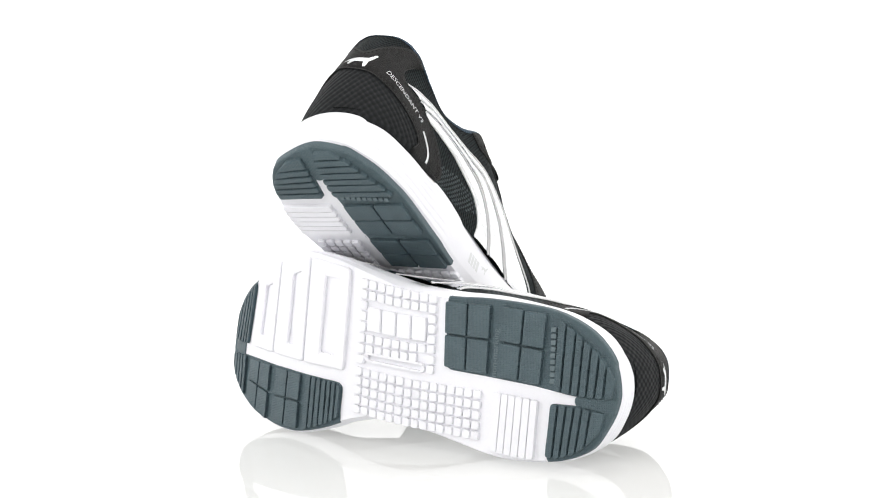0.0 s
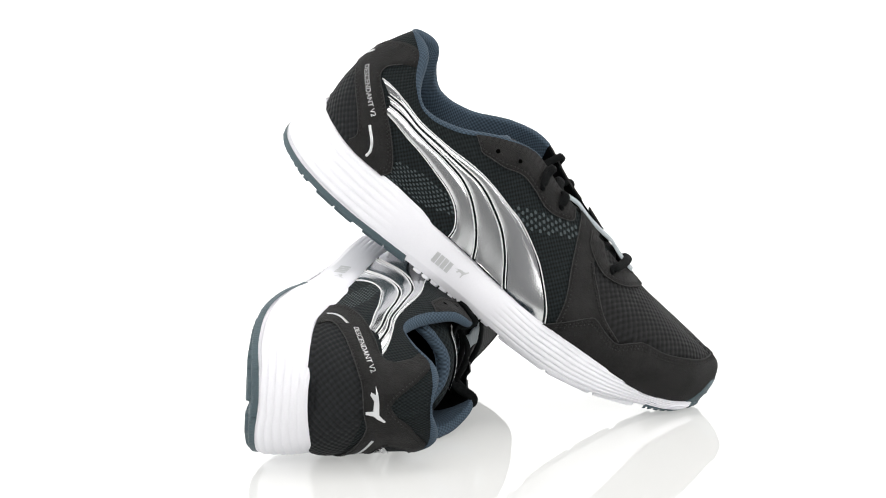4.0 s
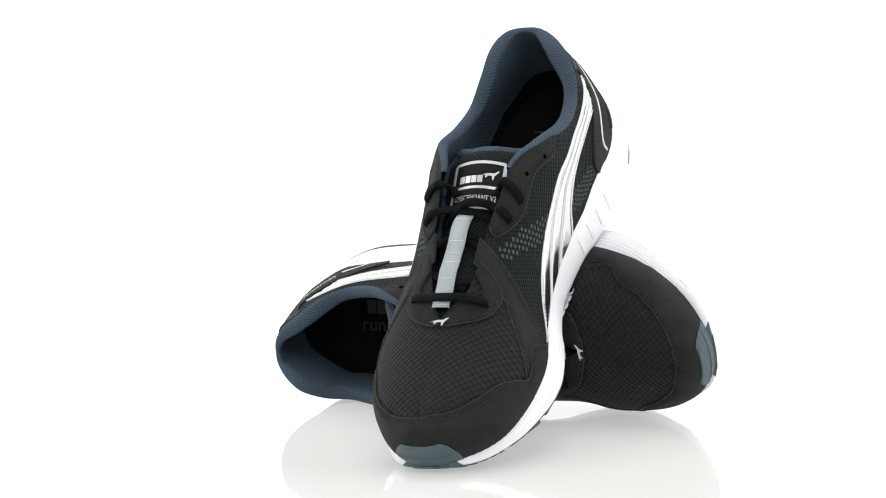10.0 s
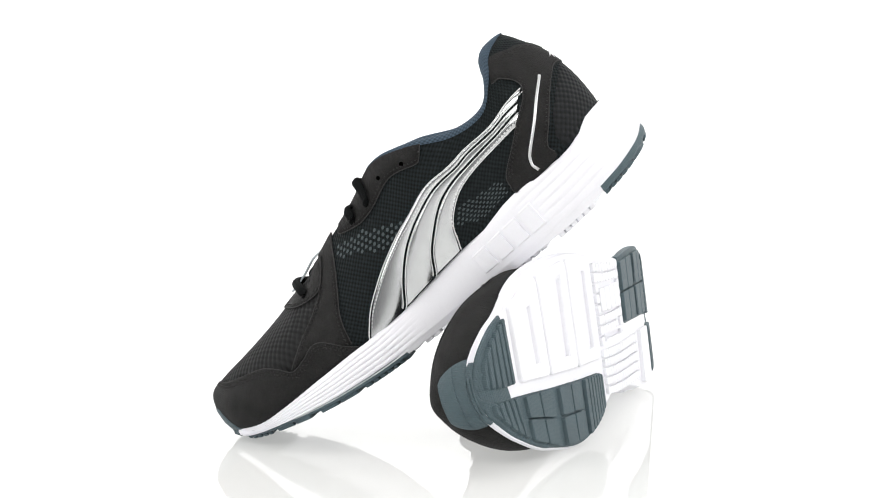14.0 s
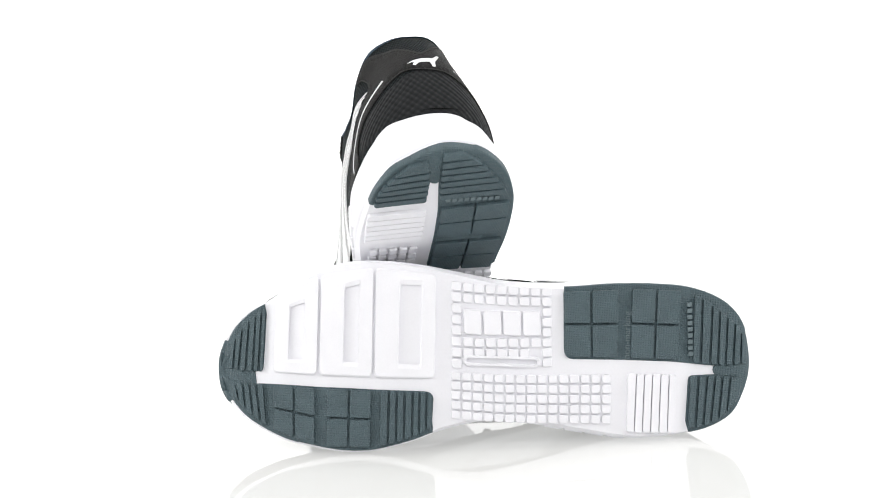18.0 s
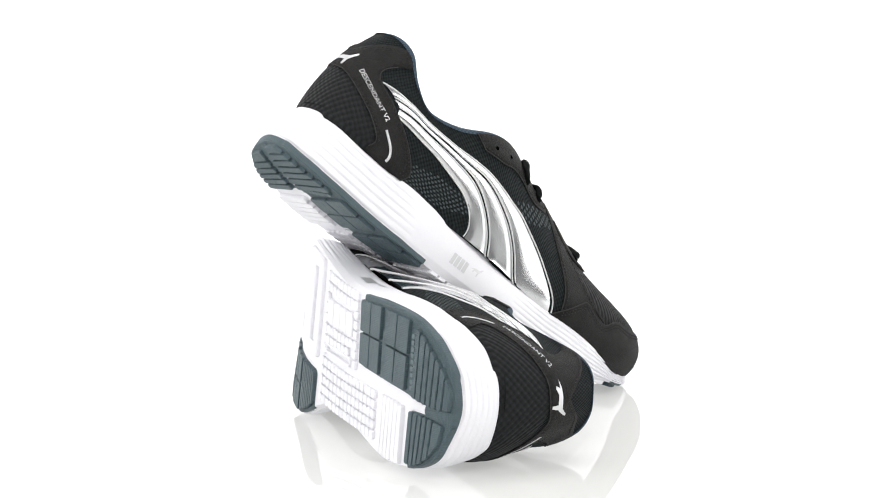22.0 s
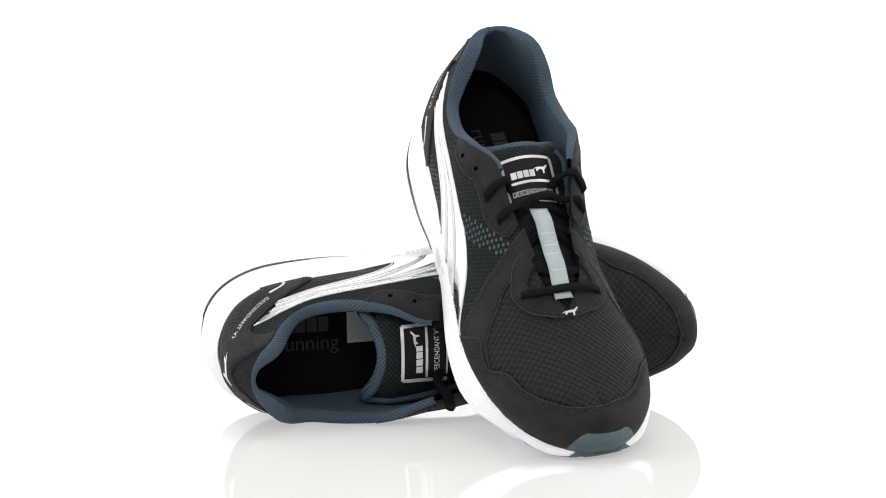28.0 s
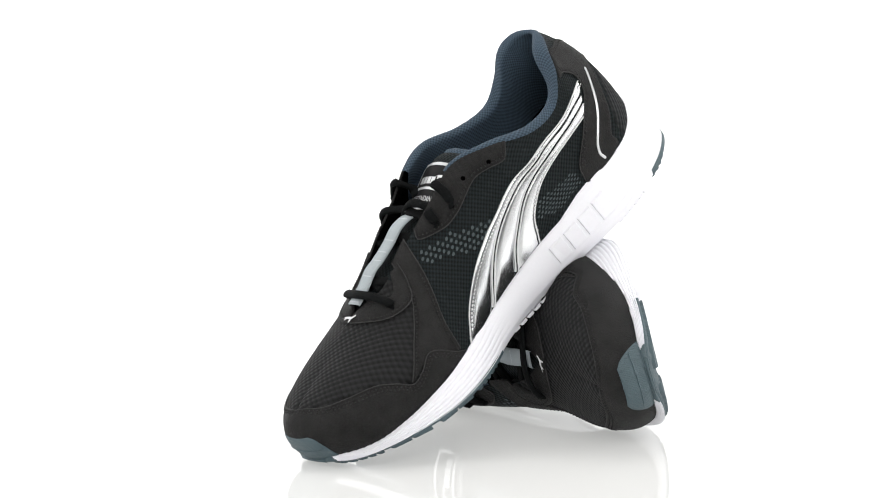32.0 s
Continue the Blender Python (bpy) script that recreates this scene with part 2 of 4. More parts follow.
THREAD = material("black_stitching", (0.0008, 0.0008, 0.0008), 0.7, vary=0.1)
WEB_THREAD = material("pale_grey_stitching", (0.47, 0.50, 0.52), 0.6, vary=0.08)
FOIL_THREAD = material("silver_stitching", (0.75, 0.75, 0.76), 0.4, vary=0.05)
# glow added to the acrylic so the table stays white and nearly shadowless
TABLE = material("self_glowing_acrylic", (0.45, 0.45, 0.444), 0.012, vary=0.004, grain=20, spec=0.27)
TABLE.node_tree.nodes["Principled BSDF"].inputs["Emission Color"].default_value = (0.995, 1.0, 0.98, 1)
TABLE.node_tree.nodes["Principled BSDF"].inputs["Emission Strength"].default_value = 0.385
# grey of the added room shell, set by the bounced light it gives
WALL_PAINT = material("bounce_tuned_grey", (0.21, 0.212, 0.215), 0.8, vary=0.05, grain=30, bump=0.1, bump_scale=60)

# ---- building helpers ----
MM = 0.001
FLIP = [1.0]             # -1 while the left shoe is built
SAG = [0, 4, 5, 8.5, 8.5, 2, 0]   # millimetres by which the inner wall of the lying shoe sinks outwards
TWIST = 0.20             # radians by which the forefoot of the left shoe is wrung
FLEX = [0.0]             # millimetres by which the toe curls up (negative: lies flatter)


def mesh_of(name, verts, faces, mat, uvs=None, smooth=True):
    me = bpy.data.meshes.new(name)
    v = np.array(verts, float)
    curl = np.clip((v[:, 0] - 165) / 125, 0, 1.1) ** 1.6
    v[:, 2] += FLEX[0] * curl
    if FLIP[0] > 0:
        v[:, 0] -= 2.5 * curl     # the toe of the standing shoe is pressed back
    else:
        sag = spline([30, 80, 115, 150, 185, 215, 240], SAG, np.clip(v[:, 0], 30, 240)) * np.clip((v[:, 2] - 38) / 38, 0, 1)
        v[:, 1] += sag * np.clip(v[:, 1] / 24, 0, 1)
        twist = TWIST * np.clip((v[:, 0] - 130) / 160, 0, 1.1) ** 1.2
        y, z = v[:, 1].copy(), v[:, 2] - 45
        v[:, 1], v[:, 2] = y * np.cos(twist) + z * np.sin(twist), z * np.cos(twist) - y * np.sin(twist) + 45
    v *= MM
    v[:, 1] *= FLIP[0]
    faces = [list(f) for f in faces]
    if FLIP[0] < 0:
        faces = [f[::-1] for f in faces]
    me.from_pydata(v.tolist(), [], faces)
    me.materials.append(mat)
    if uvs is not None:
        layer = me.uv_layers.new(name="UVMap")
        idx = np.empty(len(me.loops), np.int32)
        me.loops.foreach_get("vertex_index", idx)
        layer.data.foreach_set("uv", np.asarray(uvs, float)[idx].ravel())
    if smooth:
        me.polygons.foreach_set("use_smooth", np.ones(len(me.polygons), bool))
    return me


def part(name, verts, faces, mat, parent, label="", uvs=None, smooth=True):
    ob = new(name, mesh_of(name, verts, faces, mat, uvs, smooth))
    ob.parent = parent
    if label:
        ob["label"] = label
    return ob


def grid_faces(nu, nv, loop_u=False, off=0):
    f = []
    for i in range(nu if loop_u else nu - 1):
        j = (i + 1) % nu
        for k in range(nv - 1):
            f.append((off + i * nv + k, off + j * nv + k, off + j * nv + k + 1, off + i * nv + k + 1))
    return f


def flat_fill(outline, step):
    """Triangles filling a closed 2D outline, with inner points step apart."""
    from mathutils.geometry import delaunay_2d_cdt
    o = np.asarray(outline, float)
    lo, hi = o.min(0), o.max(0)
    pts = [Vector(p) for p in o]
    n = len(pts)
    for x in np.arange(lo[0] + step[0] * 0.5, hi[0], step[0]):
        for y in np.arange(lo[1] + step[1] * 0.5, hi[1], step[1]):
            a, b = o, np.roll(o, -1, 0)
            c = (a[:, 1] > y) != (b[:, 1] > y)
            t = (y - a[:, 1]) / np.where(b[:, 1] == a[:, 1], 1e-9, b[:, 1] - a[:, 1])
            if np.sum(c & (x < a[:, 0] + t * (b[:, 0] - a[:, 0]))) % 2:
                if np.min(np.hypot((o[:, 0] - x) / step[0], (o[:, 1] - y) / step[1])) > 0.3:
                    pts.append(Vector((x, y)))
    v, e, f, ov, oe, of = delaunay_2d_cdt(pts, [], [list(range(n))], 1, 1e-6)
    v = np.array([(p.x, p.y) for p in v])
    rim = set()
    for i, src in enumerate(ov):
        if any(s < n for s in src):
            rim.add(i)
    tri = []
    for q in f:
        a, b, c = v[q[0]], v[q[1]], v[q[2]]
        tri.append(tuple(q) if (b[0] - a[0]) * (c[1] - a[1]) - (b[1] - a[1]) * (c[0] - a[0]) > 0 else tuple(q[::-1]))
    count = {}
    for q in tri:
        for i in range(len(q)):
            k = (q[i], q[(i + 1) % len(q)])
            count[k] = 1
    edge = [k for k in count if (k[1], k[0]) not in count]
    return v, tri, edge


def smooth_line(points, n, loop=False):
    p = np.asarray(points, float)
    if loop:
        p = np.vstack([p[-2:], p, p[:3]])
        k = np.arange(len(p)) - 2
        x = np.linspace(0, len(points), n, endpoint=False)
    else:
        k = np.arange(len(p))
        x = np.linspace(0, len(p) - 1, n)
    return spline(k, p, x)


def rounded(points, r=2.0, n=4):
    """A polygon with its corners rounded off by about r."""
    p = np.asarray(points, float)
    out = []
    for i in range(len(p)):
        a, b, c = p[i - 1], p[i], p[(i + 1) % len(p)]
        u, w = a - b, c - b
        ru = min(r, np.linalg.norm(u) * 0.45) / np.linalg.norm(u)
        rw = min(r, np.linalg.norm(w) * 0.45) / np.linalg.norm(w)
        s, e = b + u * ru, b + w * rw
        for t in np.linspace(0, 1, n):
            out.append((1 - t) ** 2 * s + 2 * t * (1 - t) * b + t * t * e)
    return np.array(out)


def dense(points, step):
    """The closed polygon with extra points, at most step apart."""
    p = np.asarray(points, float)
    out = []
    for i in range(len(p)):
        a, b = p[i], p[(i + 1) % len(p)]
        m = max(1, int(np.ceil(np.linalg.norm((b - a) / np.asarray(step)))))
        for k in range(m):
            out.append(a + (b - a) * k / m)
    return np.array(out)


def overlay_data(side, outline, lift, step, sink, plan_uv):
    """Verts, faces, UVs and the seam key of each vert of a thin piece on the upper."""
    o = dense(outline, step)
    v, tri, edge = flat_fill(o, step)
    top = wall(side, v[:, 0], v[:, 1], lift)
    low = wall(side, v[:, 0], v[:, 1], -sink)
    n = len(v)
    seam = lambda q: 1 if q[0] < 0.01 else 2 if q[0] > 14.99 else 3 if q[1] > 0.99 and q[0] > 10.95 else 0
    key = [(seam(q), round(q[0], 2), round(q[1], 2)) if seam(q) else None for q in v]
    flip = side < 0
    faces = [t if not flip else t[::-1] for t in tri]
    for i, j in edge:
        if key[i] and key[j] and (key[i][0] == key[j][0] or {key[i][0], key[j][0]} == {2, 3}):
            continue
        q = (i, i + n, j + n, j)
        faces.append(q if not flip else q[::-1])
    uv = top[:, :2] * MM if plan_uv else wall_uv(side, v[:, 0], v[:, 1])
    return np.vstack([top, low]), faces, np.vstack([uv, uv]), [k and ("top",) + k for k in key] + [k and ("low",) + k for k in key]


def overlay(name, side, outline, lift, mat, parent, label="", step=(0.25, 0.05), sink=0.4):
    """A thin piece lying on the upper; the outline is in (a, h) of wall()."""
    v, f, uv, key = overlay_data(side, outline, lift, step, sink, False)
    return part(name, v, f, mat, parent, label, uvs=uv)


def overlay_pair(name, outlines, lift, mat, parent, label="", step=(0.25, 0.05), sink=0.4, plan_uv=False):
    """One thin piece that wraps over both sides of the upper, joined at the middle."""
    v, f, uv, key = overlay_data(1, outlines[1], lift, step, sink, plan_uv)
    v2, f2, uv2, key2 = overlay_data(-1, outlines[-1], lift, step, sink, plan_uv)
    known = {k: i for i, k in enumerate(key) if k}
    index, extra = [], []
    for i, k in enumerate(key2):
        if k in known:
            index.append(known[k])
            v[known[k]] = (v[known[k]] + v2[i]) / 2
        else:
            index.append(len(v) + len(extra))
            extra.append(i)
    faces = f + [tuple(index[i] for i in q) for q in f2]
    return part(name, np.vstack([v, v2[extra]]), faces, mat, parent, label, uvs=np.vstack([uv, uv2[extra]]))


def wall_uv(side, a, h):
    p = wall(side, a, h)
    r = wall(side, a, np.zeros_like(a))
    return np.stack([side * np.interp(a, LEVEL, ARC[side]), np.linalg.norm(p - r, axis=1)], 1) * MM


def tube(path, radius, sides=8, flat=1.0, up=(0, 0, 1)):
    """Verts and faces of a round or flattened cord along a path, with closed ends."""
    p = np.asarray(path, float)
    t = np.gradient(p, axis=0)
    t /= np.linalg.norm(t, axis=1)[:, None] + 1e-9
    u = np.asarray(up, float)
    u = u - t * (t @ u)[:, None] if u.ndim == 1 else u
    u /= np.linalg.norm(u, axis=1)[:, None] + 1e-9
    w = np.cross(t, u)
    ang = np.linspace(0, 2 * math.pi, sides, endpoint=False)
    r = np.broadcast_to(radius, (len(p),))[:, None, None]
    v = p[:, None] + r * (np.cos(ang)[None, :, None] * w[:, None] + np.sin(ang)[None, :, None] * u[:, None] * flat)
    f = []
    n = len(p)
    for i in range(n - 1):
        for k in range(sides):
            m = (k + 1) % sides
            f.append((i * sides + k, i * sides + m, (i + 1) * sides + m, (i + 1) * sides + k))
    f.append(tuple(range(sides))[::-1])
    f.append(tuple((n - 1) * sides + k for k in range(sides)))
    return v.reshape(-1, 3), f


def sole_pad(name, outline, z_out, z_in, mat, parent, label="", step=6.0, bevel=0.6):
    """A tread piece under the sole; the outline is in (x, y), heights are below the ground line (negative: above it)."""
    o = bend(dense(outline, (step, step)))
    v, tri, edge = flat_fill(o, (step, step))
    c = v.mean(0)
    n = len(v)
    rim = np.zeros(n, bool)
    rim[[i for e in edge for i in e]] = True
    shrink = v.copy()
    d = c - v[rim]
    shrink[rim] += d / (np.linalg.norm(d, axis=1)[:, None] + 1e-9) * bevel
    lift = lambda q, z: np.column_stack([q, ground(q[:, 0], q[:, 1]) - z])
    zo = np.full(n, z_out)
    verts = np.vstack([lift(shrink, zo), lift(v, z_out - bevel), lift(v, z_in)])
    faces = [t[::-1] for t in tri]
    for i, j in edge:
        faces.append((i, j, j + n, i + n))
        faces.append((i + n, j + n, j + 2 * n, i + 2 * n))
    return part(name, verts, faces, mat, parent, label, smooth=False)

# ---- the shoe: sole ----


def sole_ring(n=260):
    """Even points round the sole, and the outward way at each."""
    low = closed(OUTLINE, n)
    tang = np.roll(low, -1, 0) - np.roll(low, 1, 0)
    out = np.stack([tang[:, 1], -tang[:, 0]], 1)
    out /= np.linalg.norm(out, axis=1)[:, None]
    if np.sum(out[0] * (low[0] - [150, 0])) < 0:
        out = -out
    return low, out


def sole_side(low, out, f, proud=0.0):
    """Points on the sole's flank at height f (0 under, 1 at the upper's foot)."""
    x = low[:, 0]
    inset = spline([-8, 30, 60, 105, 150, 200, 250, 280, 300], [8, 4.5, 2.5, 1.0, 2, 3.4, 3.4, 2.5, 0.8], np.clip(x, -8, 300))
    inset = inset + 3.0 * np.clip((95 - x) / 50, 0, 1) * np.clip(-low[:, 1] / 15, 0, 1)
    f = np.broadcast_to(f, x.shape)
    p = low - out * (inset * f)[:, None]
    zb = ground(np.clip(x, -9, 304), low[:, 1]) + 2.6
    zt = deck(np.clip(p[:, 0], -9, 304), p[:, 1])
    belly = 1.6 * np.sin(math.pi * np.clip(f, 0, 1)) - 1.6 * np.clip(1 - f * 6, 0, 1) - 1.3 * np.clip((f - 0.93) * 14, 0, 1)
    p = p + out * (belly + proud)[:, None]
    return np.column_stack([p, zb + (zt - zb) * f])


def build_midsole(shoe):
    n, levels = 300, 71
    low, out = sole_ring(n)
    x = low[:, 0]
    rows = []
    for k in range(levels):
        f = k / (levels - 1)
        groove = 0.0
        for c in (0.13, 0.27, 0.41, 0.55, 0.69, 0.82, 0.93):
            groove -= 0.95 * math.exp(-((f - c) / 0.022) ** 2) + 0.35 * math.exp(-((f - c) / 0.055) ** 2)
        mid = np.clip(np.maximum((85 - x) / 25, (x - 165) / 30), 0, 1)
        if abs(f - 0.93) < 0.06:
            mid = np.maximum(mid, 0.6)
        rows.append(sole_side(low, out, f, groove * mid * np.where(low[:, 1] > 0, 0.6, 1.0)))
    walls = np.stack(rows, 1)
    v = walls.reshape(-1, 3)
    faces = [q[::-1] for q in grid_faces(n, levels, True)]
    for k, flip in ((0, True), (levels - 1, False)):
        ring = walls[:, k]
        pts, tri, edge = flat_fill(ring[:, :2], (9, 9))
        off = len(v)
        z = (ground(np.clip(pts[:, 0], -9, 304), pts[:, 1]) + 2.6) if k == 0 else deck(np.clip(pts[:, 0], -9, 304), pts[:, 1]) - 0.5
        v = np.vstack([v, np.column_stack([pts, z])])
        faces += [tuple(i + off for i in (t[::-1] if flip else t)) for t in tri]
    part("midsole", v, faces, FOAM, shoe, "white foam midsole with moulded side grooves")
    # slate rubber wraps up over the toe
    pick = [i for i in range(n) if x[i] > 285 and abs(low[i, 1] + 1.5) < 19]
    pick.sort(key=lambda i: low[i, 1])
    m = 10
    v = []
    for i in pick:
        top = 0.2 + 0.95 * np.clip((19 - abs(low[i, 1] + 1.5)) / 5, 0, 1)
        for k in range(m):
            f = 0.06 + (top - 0.06) * k / (m - 1)
            v.append(sole_side(low[i:i + 1], out[i:i + 1], f, 0.6 if 0 < k < m - 1 else -0.6)[0])
    skirt = part("toe_bumper", v, [q[::-1] for q in grid_faces(len(pick), m)], RUBBER, shoe, "slate-grey rubber toe bumper")
    row = pick[3:-3]
    for f in (0.16, 0.5, 0.86):
        vv, ff = tube(sole_side(low[row], out[row], f, 0.5), 0.75, 6)
        part("ridge", vv, ff, RUBBER, skirt)
    up = overlay_pair("toe_bumper", {1: [(15, -0.14), (13.75, -0.14), (13.85, 0.0), (14.15, 0.2), (14.35, 0.34), (14.5, 0.40), (15, 0.42)],
                                     -1: [(15, -0.14), (13.85, -0.14), (13.95, 0.0), (14.2, 0.2), (14.38, 0.34), (14.52, 0.40), (15, 0.42)]}, 1.3, RUBBER, shoe, "slate-grey rubber toe bumper", (0.12, 0.06))
    for h, a in ((0.0, 13.9), (0.17, 14.15)):
        for side in (1, -1):
            s = np.linspace(a + (0.1 if side < 0 else 0), 15, 16)
            c = wall(side, s, np.full(16, h), 1.4)
            vv, ff = tube(c, 0.35, 6)
            part("ridge", vv, ff, RUBBER, up)


def between(c, u, v):
    """Point of the four-cornered field c at u, v."""
    c = np.asarray(c, float)
    return (1 - u) * ((1 - v) * c[0] + v * c[3]) + u * ((1 - v) * c[1] + v * c[2])


def cells(name, c, nu, nv, gap, mat, parent, skip=(), proud=0.0, depth=2.8, r=1.0, label=""):
    """Blocks of an nu by nv field, with gaps."""
    c = np.asarray(c, float)
    lu = np.linalg.norm((c[1] + c[2] - c[0] - c[3]) / 2)
    lv = np.linalg.norm((c[3] + c[2] - c[0] - c[1]) / 2)
    gu, gv = gap / lu / 2, gap / lv / 2
    for i in range(nu):
        for j in range(nv):
            u0, u1, v0, v1 = i / nu + gu, (i + 1) / nu - gu, j / nv + gv, (j + 1) / nv - gv
            q = [between(c, u0, v0), between(c, u1, v0), between(c, u1, v1), between(c, u0, v1)]
            m = np.mean(q, 0)
            if any(a < m[0] < b and d < m[1] < e for a, b, d, e in skip):
                continue
            sole_pad(name, rounded(q, r, 3), proud, proud - depth, mat, parent, label, 30.0, 0.35)


def ribs(name, lines, gap, mat, parent, depth=2.2, label=""):
    """Bars between neighbouring lines ((x, y), (x, y))."""
    for (a, b), (c, d) in zip(lines[:-1], lines[1:]):
        a, b, c, d = (np.asarray(p, float) for p in (a, b, c, d))
        w = (c - a) / np.linalg.norm(c - a) * gap / 2
        w2 = (d - b) / np.linalg.norm(d - b) * gap / 2
        sole_pad(name, rounded([a + w, c - w, d - w2, b + w2], 1.2, 3), 0.0, -depth, mat, parent, label, 12.0, 0.4)


def ring_pad(name, outer, inner, mat, parent):
    """A raised panel with a slot through it."""
    o, i = bend(rounded(outer, 3, 6)), bend(rounded(inner, 1.5, 6))
    n = len(o)
    up = lambda q, z: np.column_stack([q, ground(q[:, 0], q[:, 1]) - z])
    mid = np.mean(o, 0)
    o2 = o + (mid - o) * 0.03
    i2 = i + (i - np.mean(i, 0)) * 0.12
    v = np.vstack([up(o, -2.8), up(o, -0.7), up(o2, 0), up(i2, 0), up(i, -0.8), up(i, -2.8)])
    f = []
    for k in range(5):
        for j in range(n):
            m = (j + 1) % n
            f.append((k * n + j, k * n + m, (k + 1) * n + m, (k + 1) * n + j))
    part(name, v, f, FOAM, parent, smooth=False)


def to_rim(o):
    """Draws the outer edge of a tread plate out to the sole's rim."""
    o = dense(o, (3.0, 3.0))
    q = bend(o)
    low, out = sole_ring(900)
    for k in range(len(q)):
        d = np.hypot(*(low - q[k]).T)
        i = d.argmin()
        if d[i] < 5.5:
            w = np.clip((5.5 - d[i]) / 1.5, 0, 1)
            over = -0.5 if q[k, 0] > 262 else -0.3 if q[k, 1] < -8 else -0.8
            q[k] += (low[i] + out[i] * over - q[k]) * w
    q[:, 1] += o[:, 1] - bend(o)[:, 1]
    return q


def build_outsole(shoe):
    base = [
        ("heel_tread", [(20, 11), (-4, 12.5), (-5.5, 4), (-2.5, -9), (5, -19.5), (17, -28), (33, -34), (50, -37.5), (99, -39), (105, -37.5), (106.8, -2), (104, 1.6), (73, 4), (44, 7)]),
        ("heel_tread", [(34.6, 15.5), (12, 16), (-2.5, 20), (1.5, 31), (11, 40.5), (25, 46.4), (36, 46.6), (38, 43)]),
        ("forefoot_tread", [(280, 14.2), (250, 16.8), (215, 18.2), (186, 18.6), (183, 21), (185, 39), (197, 46), (213, 51.5), (232, 54), (247, 53), (264, 48.5), (279, 40.5), (291, 30), (298, 19), (300, 12)]),
        ("toe_tread", [(274.6, -31.5), (285, -26), (293, -19), (298.5, -9), (300, 3), (279.5, 7.6), (277.5, -6)]),
        ("toe_tread", [(300.5, 2), (284, 5.6), (283.6, 15), (300, 13)]),
        ("heel_tread", [(19.6, 10.8), (-2.5, 11.5), (-1.5, 20.5), (12, 17.5), (19.6, 16.2)])]
    treads = [sole_pad(n, to_rim(rounded(o, 2.5)), -2.2 if k < 4 else -1.9, -6.2, RUBBER, shoe, "slate-grey rubber tread plate", 8.0) for k, (n, o) in enumerate(base)]
    heel, inner, fore, toe = treads[:4]
    cells("lug", [(105.6, -38.2), (72.6, -37.6), (75.4, 2.9), (106.4, 0.2)], 2, 2, 1.15, RUBBER, heel, depth=2.6)
    cells("lug", [(65.6, -37.4), (35.6, -34.6), (40, 6.3), (69, 3.3)], 2, 2, 1.15, RUBBER, heel, depth=2.6)
    ribs("lug", [((28.9, -31.4), (32.2, 8.0)), ((23.7, -28.9), (27.1, 9.2)), ((17.9, -25), (21.4, 10)), ((13.6, -21), (16.6, 10.6)),
                 ((9, -17), (12, 11.2)), ((4.4, -13), (7.2, 11.4)), ((0.6, -7.5), (2.4, 11.6)), ((-3, 1), (-2.4, 11.6))], 1.4, RUBBER, heel, 2.6)
    ribs("lug", [((34.0, 16), (37.2, 46)), ((28.6, 16.2), (32.2, 46.2)), ((23.4, 16.4), (27.6, 46)), ((18.6, 16.8), (23, 44.6)), ((14.0, 17.2), (18, 42.4)), ((9.2, 18), (12.6, 39)), ((1.0, 20), (4.0, 30))], 1.4, RUBBER, inner, 2.6)
    cells("lug", [(275, 15.6), (250.2, 17.4), (252.6, 52), (276.4, 41.8)], 2, 2, 1.15, RUBBER, fore, depth=2.6)
    cells("lug", [(244.2, 17.8), (218.3, 18.6), (221, 52.6), (247, 52.4)], 2, 2, 1.15, RUBBER, fore, depth=2.6)
    ribs("lug", [((214.0, 18.9), (216.8, 51.6)), ((208.7, 18.9), (211.3, 50.2)), ((204.2, 18.9), (206.7, 48.8)), ((199.7, 18.9), (202, 47.2)), ((195.2, 18.9), (197.3, 45.4)), ((191.3, 19), (193.2, 43.6)),
                 ((187.3, 19), (189.1, 41.6)), ((183.6, 21), (185.2, 38.6))], 1.3, RUBBER, fore, 2.6)
    ribs("lug", [((279.9, 14.8), (279.5, 39.6)), ((284.2, 14.5), (283.2, 36.6)), ((288, 13.8), (287.2, 33)), ((291.9, 13.3), (291.3, 28.6)), ((296.1, 12.7), (295, 23.4)), ((299, 12.2), (298, 18))], 1.4, RUBBER, fore, 2.6)
    ribs("lug", [((279.4, 7.2), (275.2, -30.8)), ((282.4, 7), (278.2, -28.6)), ((285.7, 6.7), (281.8, -26)), ((289.8, 6.2), (285.8, -23.2)), ((293.8, 5.2), (290, -19.6)), ((297, 4), (294.4, -14.6)), ((299.6, 2.8), (297.6, -8.6))], 1.4, RUBBER, toe, 2.6)
    writing("non-marking", lambda p: sole_text(p, (70.6, 3, 67.6, -38)), 3.8, RUBBER_LIT, heel, "moulded_writing")
    for k in range(9):
        y = -27 + 3.6 * k
        sole_pad("moulded_badge", rounded([(30.2 + 0.1 * k, y), (33.2 + 0.1 * k, y), (33.4 + 0.1 * k, y + 2.6), (30.4 + 0.1 * k, y + 2.6)], 0.3, 2), -0.3, -2.0, RUBBER_LIT, heel, "plain raised rubber badge block", 30, 0.2)
    # white foam pods, bars and slotted panels
    ribs("foam_bar", [((70.6, 11.9), (73.3, 45.6)), ((65.3, 12.3), (68.6, 46.2)), ((60.6, 12.6), (63.9, 46.8)), ((55.9, 13), (59.1, 47.4)), ((51, 13.5), (54.2, 47.8)), ((46.1, 14.1), (49.2, 48)),
                      ((41.4, 14.8), (44.2, 48))], 0.55, FOAM, shoe, 2.8)
